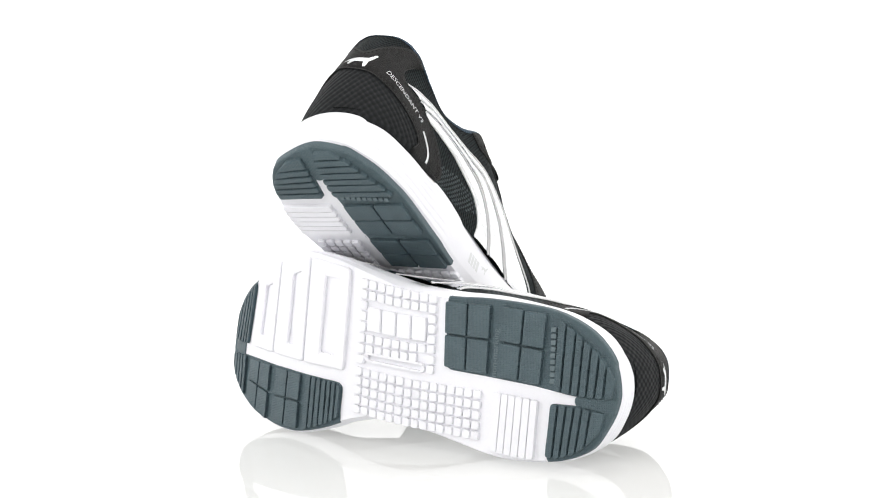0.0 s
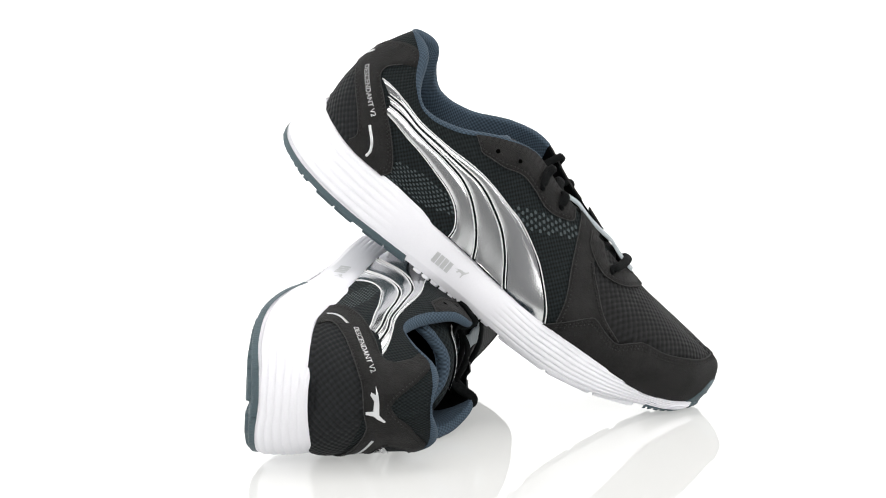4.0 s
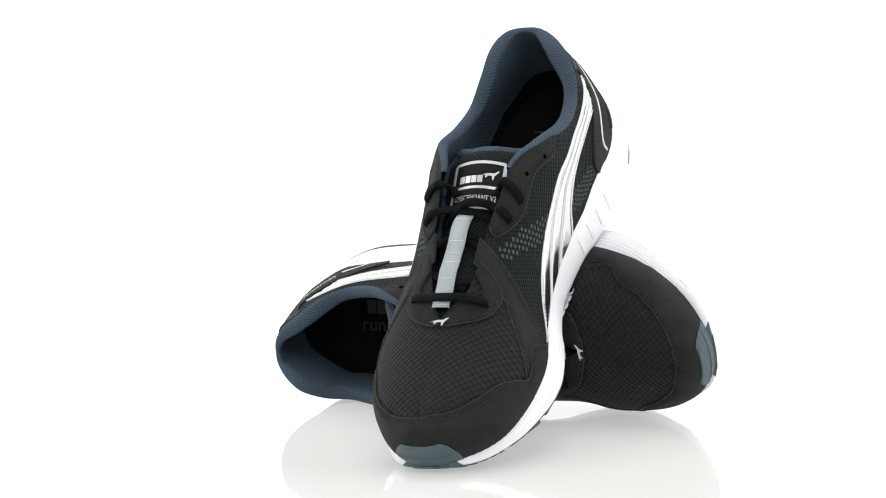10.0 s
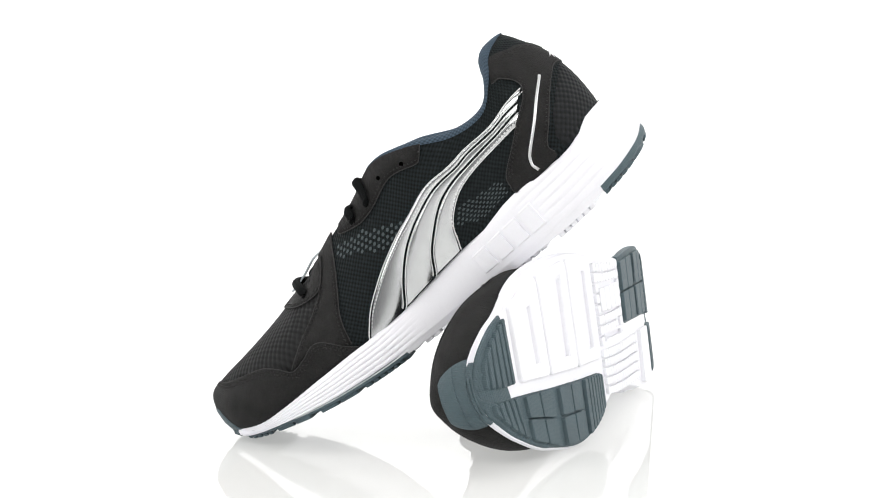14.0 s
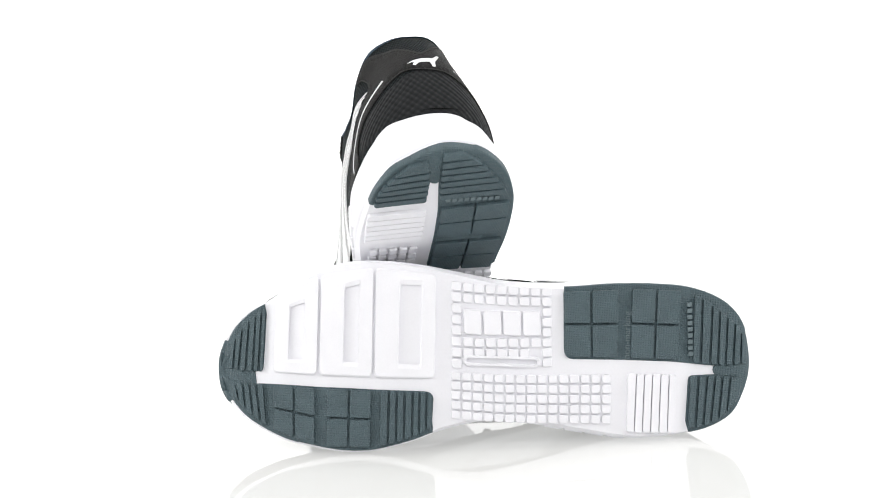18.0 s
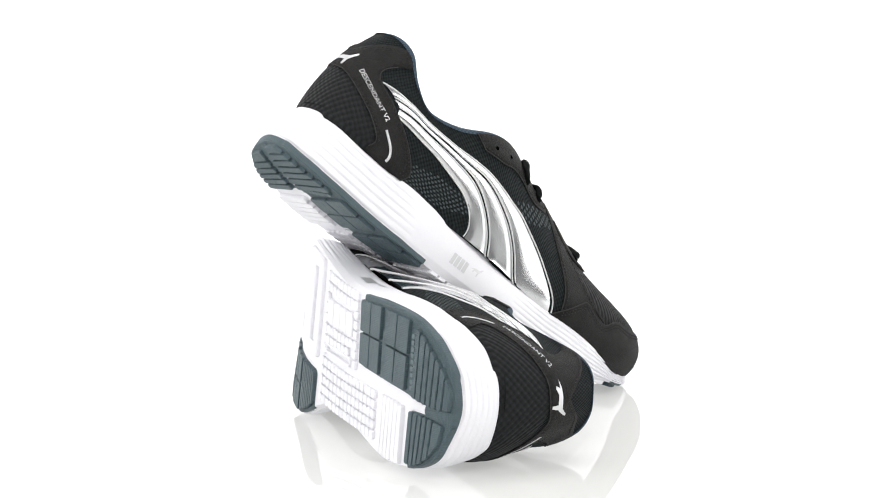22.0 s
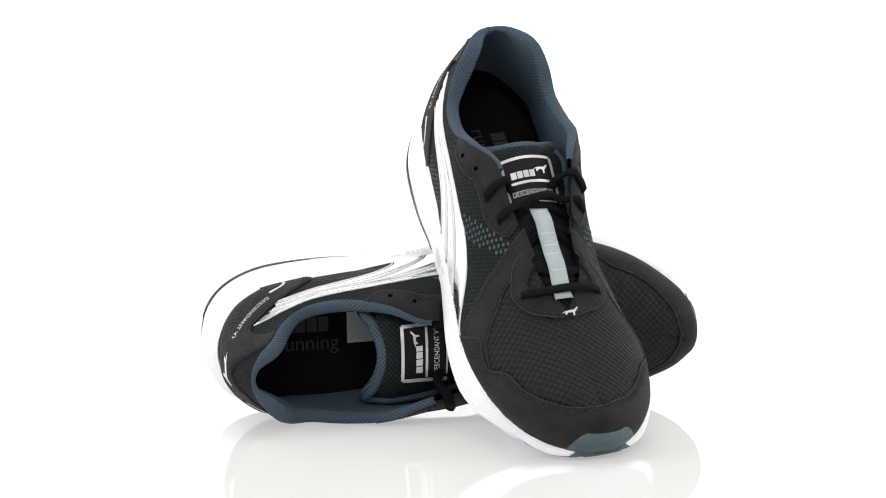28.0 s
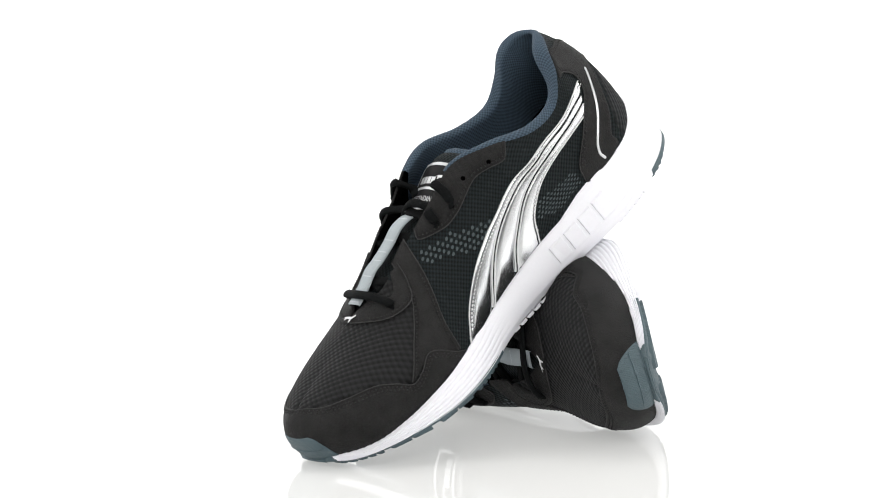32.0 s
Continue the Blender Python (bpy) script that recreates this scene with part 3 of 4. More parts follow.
    cells("foam_pod", [(173, 6.2), (79.5, 11.4), (81.4, 41), (174.6, 34.4)], 15, 5, 1.0, FOAM, shoe, proud=-0.6, depth=2.2, r=1.3)
    cells("foam_pod", [(169.6, -46.4), (111.4, -41), (113.6, 5.6), (172.4, 5.2)], 9, 8, 1.0, FOAM, shoe, skip=((117.5, 164.8, -30.5, -12.5), (118, 165.5, -3.4, 6)), proud=-0.6, depth=2.2, r=1.3)
    for k in range(4):
        x = 163.4 - 11.3 * k
        y = -29.6 + 0.5 * k
        sole_pad("moulded_badge", rounded([(x, y), (x - 10.2, y + 0.5), (x - 9.9, y + 14.7), (x + 0.3, y + 14.2)], 1.4, 4), 0.0, -2.8, FOAM, shoe, "plain raised white badge block", 8.0, 0.5)
    ring_pad("foam_panel", [(165, -3), (120.6, -0.9), (121, 5), (165.3, 2.9)], [(163, -1.4), (122.6, 0.6), (122.8, 3.5), (163.2, 1.4)], FOAM, shoe)
    ring_pad("foam_panel", [(177.5, -50), (211.6, -52.6), (216.5, 11.3), (182, 11)], [(186, -43), (198.3, -43), (202.2, 3), (190, 3.4)], FOAM, shoe)
    ring_pad("foam_panel", [(213.0, -52.4), (242.9, -48), (247.7, 10.2), (217.9, 11.2)], [(221.4, -42.9), (229.9, -40.5), (233.5, 2.5), (225.6, 2.8)], FOAM, shoe)
    ring_pad("foam_panel", [(244.3, -47.5), (269.5, -35.6), (274.3, 8), (249.1, 10.1)], [(253.1, -32.4), (261.8, -29.8), (264.7, 0.8), (256.1, 1.3)], FOAM, shoe)


def sole_text(p, line):
    """Writing across the sole along a line, standing proud of the tread plate."""
    x0, y0, x1, y1 = line
    d = np.array([x1 - x0, y1 - y0])
    d /= np.linalg.norm(d)
    e = np.array([d[1], -d[0]]) * FLIP[0]
    q = np.array([x0, y0]) + p[:, :1] * d + (p[:, 1:2] - 1.6) * e
    return np.column_stack([q, ground(q[:, 0], q[:, 1]) + 0.15])


# ---- writing and badges ----
LETTERS = {}


def letters(text):
    """Flat mesh of a line of writing, height of capitals 1."""
    if text not in LETTERS:
        cu = bpy.data.curves.new("writing", "FONT")
        cu.body, cu.size, cu.resolution_u = text, 1.0, 3
        ob = new("writing", cu)
        dg = bpy.context.evaluated_depsgraph_get()
        me = ob.evaluated_get(dg).to_mesh()
        v = np.array([w.co[:2] for w in me.vertices])
        f = [tuple(p.vertices) for p in me.polygons]
        if f and me.polygons[0].normal.z < 0:
            f = [q[::-1] for q in f]
        bpy.data.objects.remove(ob)
        bpy.data.curves.remove(cu)
        v[:, 0] -= v[:, 0].min()
        v /= 0.70
        LETTERS[text] = (v, f)
    return LETTERS[text]


def decal(shape, place, mat, parent, name, label=""):
    """A flat shape (verts, faces) laid on a surface by place()."""
    v, f = shape
    return part(name, place(np.asarray(v, float)), f, mat, parent, label, smooth=False)


def writing(text, place, high, mat, parent, name, wide=1.0, label=""):
    v, f = letters(text)
    return decal((v * [high * wide, high], f), place, mat, parent, name, label)


def on_wall(side, start, end, lift, length=None, centre=False, turn=1.0):
    """Lays flat millimetres on the upper: u runs from start towards end, both in (a, h); v lies across."""
    s, e = np.asarray(start, float), np.asarray(end, float)
    ts = np.linspace(-0.5, 1.5, 201)
    line = wall(side, s[0] + (e[0] - s[0]) * ts, s[1] + (e[1] - s[1]) * ts)
    arc = np.concatenate([[0], np.cumsum(np.linalg.norm(np.diff(line, axis=0), axis=1))])
    arc -= np.interp(0.0, ts, arc)
    total = np.interp(1.0, ts, arc)

    def place(p):
        u, w = p[:, 0].copy(), p[:, 1].copy() * turn
        if length:
            u *= total / length
        if FLIP[0] * side < 0 and not centre:
            u = total - u
        elif centre and FLIP[0] * side < 0:
            u = -u
        if centre:
            u += total / 2
        t = np.interp(u, arc, ts)
        a, h = s[0] + (e[0] - s[0]) * t, s[1] + (e[1] - s[1]) * t
        ja = (wall(side, a + 0.02, h) - wall(side, a - 0.02, h)) / 0.04
        jh = (wall(side, a, h + 0.01) - wall(side, a, h - 0.01)) / 0.02
        run = ja * (e[0] - s[0]) + jh * (e[1] - s[1])
        run /= np.linalg.norm(run, axis=1)[:, None]
        nrm = np.cross(ja, jh) * side
        nrm /= np.linalg.norm(nrm, axis=1)[:, None]
        across = np.cross(nrm, run)
        aa, hh, ah = np.sum(ja * ja, 1), np.sum(jh * jh, 1), np.sum(ja * jh, 1)
        ca, ch = np.sum(across * ja, 1), np.sum(across * jh, 1)
        det = aa * hh - ah * ah
        da, dh = (ca * hh - ch * ah) / det, (ch * aa - ca * ah) / det
        return wall(side, np.clip(a + w * da, 0, 15), h + w * dh, lift)
    return place


def leaping_badge(size):
    """A plain leaping streak standing for a maker's badge."""
    o = np.array([(-1.0, -0.10), (-0.55, 0.10), (-0.1, 0.20), (0.45, 0.22), (0.85, 0.55), (1.0, 0.50), (0.70, 0.12), (0.50, -0.10), (0.42, -0.55), (0.28, -0.55),
                  (0.24, -0.12), (-0.2, -0.10), (-0.45, -0.34), (-0.60, -0.30), (-0.50, -0.02)]) * size
    v, tri, edge = flat_fill(dense(o, (size * 0.3, size * 0.3)), (size, size))
    return v, tri


def block_row(n, w, h, gap):
    """n plain blocks in a row, standing for a maker's word."""
    v, f = [], []
    for k in range(n):
        x = k * (w + gap)
        i = len(v)
        v += [(x, 0), (x + w, 0), (x + w, h), (x, h)]
        f.append((i, i + 1, i + 2, i + 3))
    return np.array(v, float), f


def stitches(side, path, mat, parent, pitch=2.4, width=0.55, lift=1.15, name="stitching"):
    """A run of short stitches along a path in (a, h)."""
    line = smooth_line(path, 400) if len(path) > 2 else np.linspace(path[0], path[1], 400)
    p = wall(side, line[:, 0], line[:, 1])
    arc = np.concatenate([[0], np.cumsum(np.linalg.norm(np.diff(p, axis=0), axis=1))])
    v, f = [], []
    for s in np.arange(0.4, arc[-1] - pitch, pitch):
        t = np.interp([s, s + pitch * 0.62], arc, np.linspace(0, 1, 400))
        ab = np.stack([np.interp(t, np.linspace(0, 1, 400), line[:, k]) for k in range(2)], 1)
        lo = wall(side, ab[:, 0], ab[:, 1], lift - 0.25)
        hi = wall(side, ab[:, 0], ab[:, 1], lift + 0.22)
        d = hi[1] - hi[0]
        w = np.cross(d, hi[0] - lo[0])
        w *= width / 2 / (np.linalg.norm(w) + 1e-9)
        i = len(v)
        m = hi.mean(0) + (hi[0] - lo[0]) * 0.25
        v += [lo[0] + w, lo[0] - w, lo[1] + w, lo[1] - w, m + w * 0.7, m - w * 0.7]
        q = [(0, 4, 5, 1), (4, 2, 3, 5), (0, 2, 4), (1, 5, 3)]
        f += [tuple(i + k for k in face) for face in q]
    if v:
        part(name, v, f, mat, parent, smooth=False)

# ---- the shoe: upper ----
STRIPE = {
    1: dict(top=[(1.8, 0.64), (2.8, 0.73), (4.05, 0.835), (5, 0.8), (5.9, 0.68), (6.9, 0.62), (7.5, 0.59), (8.15, 0.49), (8.55, 0.35), (8.85, 0.18), (9.02, -0.02)],
            high=[(2.45, 0.625), (3.45, 0.735), (4.35, 0.775), (5, 0.735), (5.65, 0.64), (6.45, 0.55), (7, 0.46), (7.35, 0.32), (7.55, 0.14), (7.68, -0.02)],
            low=[(2.7, 0.585), (3.7, 0.685), (4.5, 0.7), (5.1, 0.65), (5.8, 0.51), (6.3, 0.36), (6.55, 0.2), (6.65, -0.02)],
            foot=[(2.7, 0.5), (3.3, 0.53), (4.15, 0.55), (4.75, 0.5), (5.3, 0.42), (5.7, 0.31), (5.88, 0.17), (5.85, -0.02)]),
    -1: dict(top=[(2.21, 0.68), (3.31, 0.775), (4.61, 0.84), (5.51, 0.72), (6.56, 0.61), (7.26, 0.555), (8.01, 0.45), (8.61, 0.29), (8.96, 0.1), (9.11, -0.02)],
            high=[(2.71, 0.655), (3.71, 0.75), (4.61, 0.785), (5.21, 0.71), (6.01, 0.6), (6.81, 0.51), (7.31, 0.4), (7.71, 0.22), (7.96, -0.02)],
            low=[(2.86, 0.61), (4.11, 0.7), (4.96, 0.67), (5.61, 0.56), (6.26, 0.41), (6.71, 0.24), (6.91, -0.02)],
            foot=[(3.06, 0.53), (3.86, 0.6), (4.51, 0.61), (5.06, 0.56), (5.51, 0.45), (5.91, 0.29), (6.01, 0.1), (6.01, -0.02)])}
CAP = {1: [(8.87, -0.03), (9.25, 0.13), (9.95, 0.35), (10.2, 0.38), (10.6, 0.31), (11, 0.28), (11.4, 0.38), (11.7, 0.44), (12.4, 0.455), (13.2, 0.53), (13.9, 0.66), (14.4, 0.81), (14.75, 0.92), (15, 0.96)],
       -1: [(9.2, -0.03), (9.65, 0.12), (10.1, 0.29), (10.45, 0.34), (10.85, 0.27), (11.25, 0.24), (11.6, 0.36), (12.05, 0.47), (12.95, 0.55), (13.6, 0.62), (14.2, 0.76), (14.7, 0.91), (15, 0.96)]}
HEEL = {1: [(0, 0.735), (0.7, 0.86), (1.75, 0.985), (2.4, 0.97), (1.95, 0.84), (1.6, 0.72), (1.7, 0.63), (2.4, 0.56), (3.15, 0.43), (3.6, 0.27), (3.78, 0.12), (3.65, 0), (3.5, -0.03), (2.2, -0.03), (2.3, 0.14), (1.9, 0.29), (1.2, 0.41), (0.5, 0.5), (0, 0.53)],
        -1: [(0, 0.735), (0.83, 0.86), (1.33, 0.9), (2.18, 0.99), (2.93, 0.96), (2.53, 0.88), (2.11, 0.72), (2.33, 0.63), (3.03, 0.56), (3.63, 0.43), (4.08, 0.29), (4.18, 0.15), (4.03, -0.03), (2.73, -0.03), (2.73, 0.13), (2.28, 0.29), (1.63, 0.45), (0.83, 0.55), (0, 0.53)]}


def strip_between(name, side, line1, line2, trim1, trim2, lift, mat, parent, label=""):
    """A band of foil between two lines on the upper, with turned-down edges."""
    n, m = 60, 7
    l1, l2 = smooth_line(line1, n), smooth_line(line2, n)
    v, uv = [], []
    for i in range(n):
        for k in range(m):
            t = k / (m - 1)
            p = l1[i] * (1 - t) + l2[i] * t
            d = np.linalg.norm(wall(side, l1[i, :1], l1[i, 1:])[0] - wall(side, l2[i, :1], l2[i, 1:])[0]) + 1e-6
            t2 = min(max(t, trim1 / d), 1 - trim2 / d) if d > trim1 + trim2 else 0.5
            p = l1[i] * (1 - t2) + l2[i] * t2
            drop = -0.4 if k in (0, m - 1) else lift + 0.25 * math.sin(math.pi * t)
            v.append(wall(side, p[:1], p[1:], drop)[0])
    f = grid_faces(n, m)
    if side > 0:
        f = [q[::-1] for q in f]
    return part(name, v, f, mat, parent, label)


def edge_tape(name, side, line, off, width, lift, mat, parent):
    """A narrow bright edge along a line on the upper."""
    n = 70
    l = smooth_line(line, n)
    p = wall(side, l[:, 0], l[:, 1])
    q = wall(side, l[:, 0], l[:, 1], lift)
    t = np.gradient(p, axis=0)
    w = np.cross(t, q - p)
    w /= np.linalg.norm(w, axis=1)[:, None] + 1e-9
    nrm = (q - p) / lift
    v = np.stack([q + w * (off - width / 2) - nrm * (lift + 0.3), q + w * (off - width / 2), q + w * off + nrm * 0.2, q + w * (off + width / 2), q + w * (off + width / 2) - nrm * (lift + 0.3)], 1).reshape(-1, 3)
    f = grid_faces(n, 5)
    return part(name, v, f if side > 0 else [x[::-1] for x in f], mat, parent)


def soft(points):
    """A smooth line through the points, seven steps between neighbours."""
    return [tuple(p) for p in smooth_line(points, 7 * (len(points) - 1) + 1)]


def cut_edge(side, line, lift, parent):
    """The raw cut edge of a suede piece, paled to paint the light it catches."""
    l = dense(np.asarray(line, float), (0.1, 0.03))
    last = max(i for i in range(len(l)) if np.linalg.norm(l[i] - np.asarray(line[-1])) < 1e-6)
    p = wall(side, l[:last + 1, 0], l[:last + 1, 1], lift - 0.1)
    v, f = tube(p, 0.38, 5)
    part("cut_edge", v, f, SUEDE_EDGE_LIT, parent)


def build_upper(shoe):
    nu, nv = 150, 30
    quarters = {}
    for side in (1, -1):
        a = np.repeat(np.linspace(0, 15, nu), nv)
        h = np.tile(np.linspace(-0.06, 1, nv), nu)
        f = grid_faces(nu, nv)
        quarters[side] = part("quarter", wall(side, a, h), f if side > 0 else [q[::-1] for q in f], MESH, shoe, "black knitted mesh side panel", uvs=wall_uv(side, a, h))
        # padded collar rolls over the rim and lines the inside
        nc, prof = 80, []
        a = np.linspace(0, 7.2, nc)
        one = np.ones(nc)
        rim, below = wall(side, a, one), wall(side, a, one * 0.93)
        outn = wall(side, a, one * 0.96, 1.0) - wall(side, a, one * 0.96)
        upn = rim - below
        upn /= np.linalg.norm(upn, axis=1)[:, None]
        thick = spline([0, 0.5, 1.3, 2.4, 3.6, 5.5, 7.2], [2.8, 4.6, 8.5, 10, 9, 7.5, 4], a)[:, None]
        for ang in np.linspace(-0.25, math.pi, 11):
            prof.append(rim - outn * thick * 0.5 * (1 - math.cos(ang)) + upn * (thick * 0.40 * math.sin(ang)) + outn * 0.6)
        for d in (0.9, 0.8, 0.68, 0.55, 0.42, 0.34):
            q = wall(side, a, one * d)
            prof.append(q - outn * thick * (1.0 + 0.12 * math.sin(math.pi * d)))
        # lower lining turns black where the deep shade is put into its colour
        deep = [prof[-1]]
        for d in (0.26, 0.18, 0.09, 0.0):
            q = wall(side, a, one * d)
            deep.append(q - outn * thick * (1.0 + 0.12 * math.sin(math.pi * d)))
        m = len(prof)
        v = np.stack(prof, 1)
        run = np.interp(a, LEVEL, ARC[side])
        down = np.concatenate([np.zeros((nc, 1)), np.cumsum(np.linalg.norm(np.diff(v, axis=1), axis=2), axis=1)], 1)
        uv = np.stack([np.repeat(side * run, m), down.ravel()], 1) * MM
        f = grid_faces(nc, m)
        part("collar_lining", v.reshape(-1, 3), f if side > 0 else [q[::-1] for q in f], LINING, shoe, "padded slate-blue knit collar lining", uvs=uv)
        v = np.stack(deep, 1)
        f = grid_faces(nc, 5)
        part("heel_lining_shade", v.reshape(-1, 3), f if side > 0 else [q[::-1] for q in f], INSIDE_SHADED, shoe, "lower heel lining, blackened for the shade deep inside")
        # inner face of the vamp and quarters, dark
        a = np.repeat(np.linspace(6.8, 15, 40), 10)
        h = np.tile(np.linspace(-0.04, 0.99, 10), 40)
        f = grid_faces(40, 10)
        part("inner_lining", wall(side, a, h, -1.2), f[::-1] if side > 0 else [q[::-1] for q in f], INSIDE_SHADED, shoe, "black inner lining")
    ring = closed(OUTLINE, 120)
    c = np.array([150, 3.0])
    pts, tri, edge = flat_fill(c + (ring - c) * np.array([0.94, 0.80]), (10, 10))
    insole = part("insole", np.column_stack([pts, deck(np.clip(pts[:, 0], 0, 304), pts[:, 1]) + 4]), tri, INSIDE_SHADED, shoe, "black cloth insole with faint print")

    def on_insole(p):
        x, y = 42 + p[:, 0], 10 - p[:, 1]
        y = y if FLIP[0] < 0 else 8 - y
        return np.column_stack([x, y, deck(x, y) + 4.4])
    wide = letters("running")[0][:, 0].max() * 9.5
    writing("running", on_insole, 9.5, FAINT_PRINT, insole, "printed_writing", 38.5 / wide)
    decal(block_row(4, 6.4, 9.5, 0.9), lambda p: on_insole(p + [4, 11.5]), FAINT_PRINT, insole, "printed_badge", "plain grey print blocks")
    # white size sticker on the insole, greyed to paint the shade it lies in
    g = np.array([(x, y) for x in np.linspace(86, 105, 5) for y in np.linspace(-13, 7, 5)])
    flat = lambda q, up: np.column_stack([q, deck(q[:, 0], q[:, 1]) + up])
    sticker = part("size_label", flat(g, 4.6), [q[::-1] for q in grid_faces(5, 5)], SIZE_LABEL_SHADED, insole, "small white size label, greyed for the shade inside")
    for k in range(4):
        for m in range(3):
            x0, y0 = 88.5 + 4 * k, -10.5 + 6 * m
            q = np.array([(x0, y0), (x0 + 2.4, y0), (x0 + 2.4, y0 + 3.4), (x0, y0 + 3.4)])
            part("printed_bar", flat(q, 4.9), [(0, 1, 2, 3)], GREY_WEB, sticker, smooth=False)
    outlines = {}
    for side in (1, -1):
        cap = CAP[side]
        outlines[side] = [(9.5, 0.62), (10.2, 0.36)] + [(a, h - 0.03) for a, h in cap[4:]] + [(15, 1.0), (11.0, 1.0), (9.8, 1.0)]
    overlay_pair("vamp", outlines, 0.35, MESH_FINE, shoe, "black perforated mesh vamp", (0.2, 0.05), plan_uv=True)
    return quarters


def build_overlays(shoe, quarters):
    toe = overlay_pair("toe_cap", {k: soft(CAP[k]) + [(15, -0.05), (12, -0.05), (10, -0.05)] for k in CAP}, 1.0, SUEDE, shoe, "black synthetic suede toe cap", (0.2, 0.05))
    hc = overlay_pair("heel_overlay", {k: soft(HEEL[k]) for k in HEEL}, 1.0, SUEDE, shoe, "black synthetic suede heel overlay", (0.15, 0.04))
    overlay_pair("heel_panel", {k: [(0, 0.55), (0.7, 0.5), (1.4, 0.42), (2.0, 0.31), (2.35, 0.15), (2.3, -0.04), (0, -0.04)] for k in HEEL}, 0.3, MESH_HEEL, shoe, "black coarse mesh heel panel", (0.15, 0.04))
    crescent = {1: [(9.2, 0.98), (9.32, 0.87), (9.8, 0.78), (10.2, 0.78), (10.65, 0.83), (11.0, 0.93), (11.12, 1.0), (10.35, 1.0), (10.2, 0.93), (9.9, 0.9), (9.6, 1.0)],
                -1: [(9.4, 0.98), (9.5, 0.86), (9.75, 0.74), (10.25, 0.75), (10.65, 0.81), (11.0, 0.93), (11.12, 1.0), (10.35, 1.0), (10.2, 0.92), (9.95, 0.89), (9.65, 1.0)]}
    crescent = {k: soft(c[:7]) + soft(c[7:]) for k, c in crescent.items()}
    fp = overlay_pair("lace_crescent", crescent, 1.5, SUEDE, shoe, "black suede crescent below the laces", (0.12, 0.03))
    for side in (1, -1):
        cap, heel = CAP[side], HEEL[side]
        for d, l in ((0.032, 1.12), (0.065, 1.12)):
            stitches(side, [(a, h - d) for a, h in cap[1:]], THREAD, toe, 2.4, 0.85, l)
        stitches(side, [(a - 0.1, h) for a, h in heel[6:12]], THREAD, hc, 2.4, 0.85)
        stitches(side, [(a - 0.2, h) for a, h in heel[6:12]], THREAD, hc, 2.4, 0.85)
        stitches(side, [(a + 0.12, h) for a, h in heel[-5:-1]], THREAD, hc, 2.4, 0.85)
        stitches(side, [(a, h - 0.03) for a, h in heel[:4]], THREAD, hc, 2.4, 0.85)
        # eyestay with punched holes
        stay = {1: [(5.45, 1.0), (5.6, 0.9), (5.78, 0.83), (6.35, 0.80), (6.9, 0.83), (7.4, 0.82), (7.85, 0.80), (8.25, 0.83), (8.65, 0.91), (8.6, 1.0)],
                -1: [(5.65, 1.0), (5.75, 0.9), (5.9, 0.85), (6.35, 0.86), (6.75, 0.86), (7.3, 0.82), (7.65, 0.81), (8.05, 0.83), (8.65, 0.93), (8.6, 1.0)]}[side]
        stay = soft(stay)
        es = overlay("eyestay", side, stay, 0.9, SUEDE, shoe, "black suede eyestay with punched holes", (0.15, 0.03))
        stitches(side, [(a, h + 0.025) for a, h in stay[5:-5:4]], THREAD, es, 2.4, 0.85)
        cut_edge(side, stay, 0.9, es)
        for a, h in {1: [(6.05, 0.885), (6.7, 0.89), (7.55, 0.865), (8.22, 0.89)], -1: [(6.2, 0.895), (6.95, 0.905), (7.56, 0.86), (8.12, 0.875)]}[side]:
            ring = np.array([(math.cos(t), math.sin(t)) for t in np.linspace(0, 2 * math.pi, 12, endpoint=False)]) * 1.35
            # flat disc on the suede, near black to paint the hole's shade
            decal((ring, [tuple(range(12))]), on_wall(side, (a - 0.15, h), (a + 0.15, h), 1.1, centre=True), HOLE_SHADE, es, "eyelet", "flat dark disc, painted shade of a punched lace hole")
        cut_edge(side, soft(cap), 1.0, toe)
        cut_edge(side, soft(heel)[28:-42], 1.0, hc)
        cut_edge(side, soft(heel)[-33:], 1.0, hc)
        # lace saddle, from sole to throat
        sad = {1: [(8.8, 1.03), (8.92, 0.82), (9.03, 0.62), (9.2, 0.38), (9.22, 0.13), (9.6, 0.2), (10.2, 0.36), (11.0, 0.3), (10.4, 0.43), (9.95, 0.61), (9.55, 0.79), (9.42, 1.03)],
               -1: [(8.95, 1.03), (9.05, 0.80), (9.2, 0.63), (9.45, 0.39), (9.5, 0.1), (9.9, 0.18), (10.45, 0.32), (11.25, 0.26), (10.65, 0.46), (10.15, 0.6), (9.68, 0.77), (9.48, 1.03)]}[side]
        sd = overlay("saddle", side, soft(sad[:5]) + soft(sad[5:]), 0.8, SUEDE, shoe, "black suede lace saddle", (0.15, 0.04))
        stitches(side, [(a + 0.1, h) for a, h in sad[1:5]], THREAD, sd, 2.4, 0.85)
        stitches(side, [(a - 0.1, h) for a, h in sad[-5:-1]], THREAD, sd, 2.4, 0.85)
        cut_edge(side, soft(sad[0:5]), 0.8, sd)
        cut_edge(side, soft(sad[-5:]), 0.8, sd)
        # crescent at the front of the throat
        fl = crescent[side]
        stitches(side, [(a - 0.03, h + 0.03) for a, h in fl[5:38:3]], THREAD, fp, 2.4, 0.8, 1.62)
        cut_edge(side, fl[0:40], 1.5, fp)
        # silver side stripe in three bands
        st = STRIPE[side]
        strip_between("side_stripe", side, st["top"], st["high"], 0.0, 0.8, 0.55, SILVER, shoe, "silver foil side stripe band")
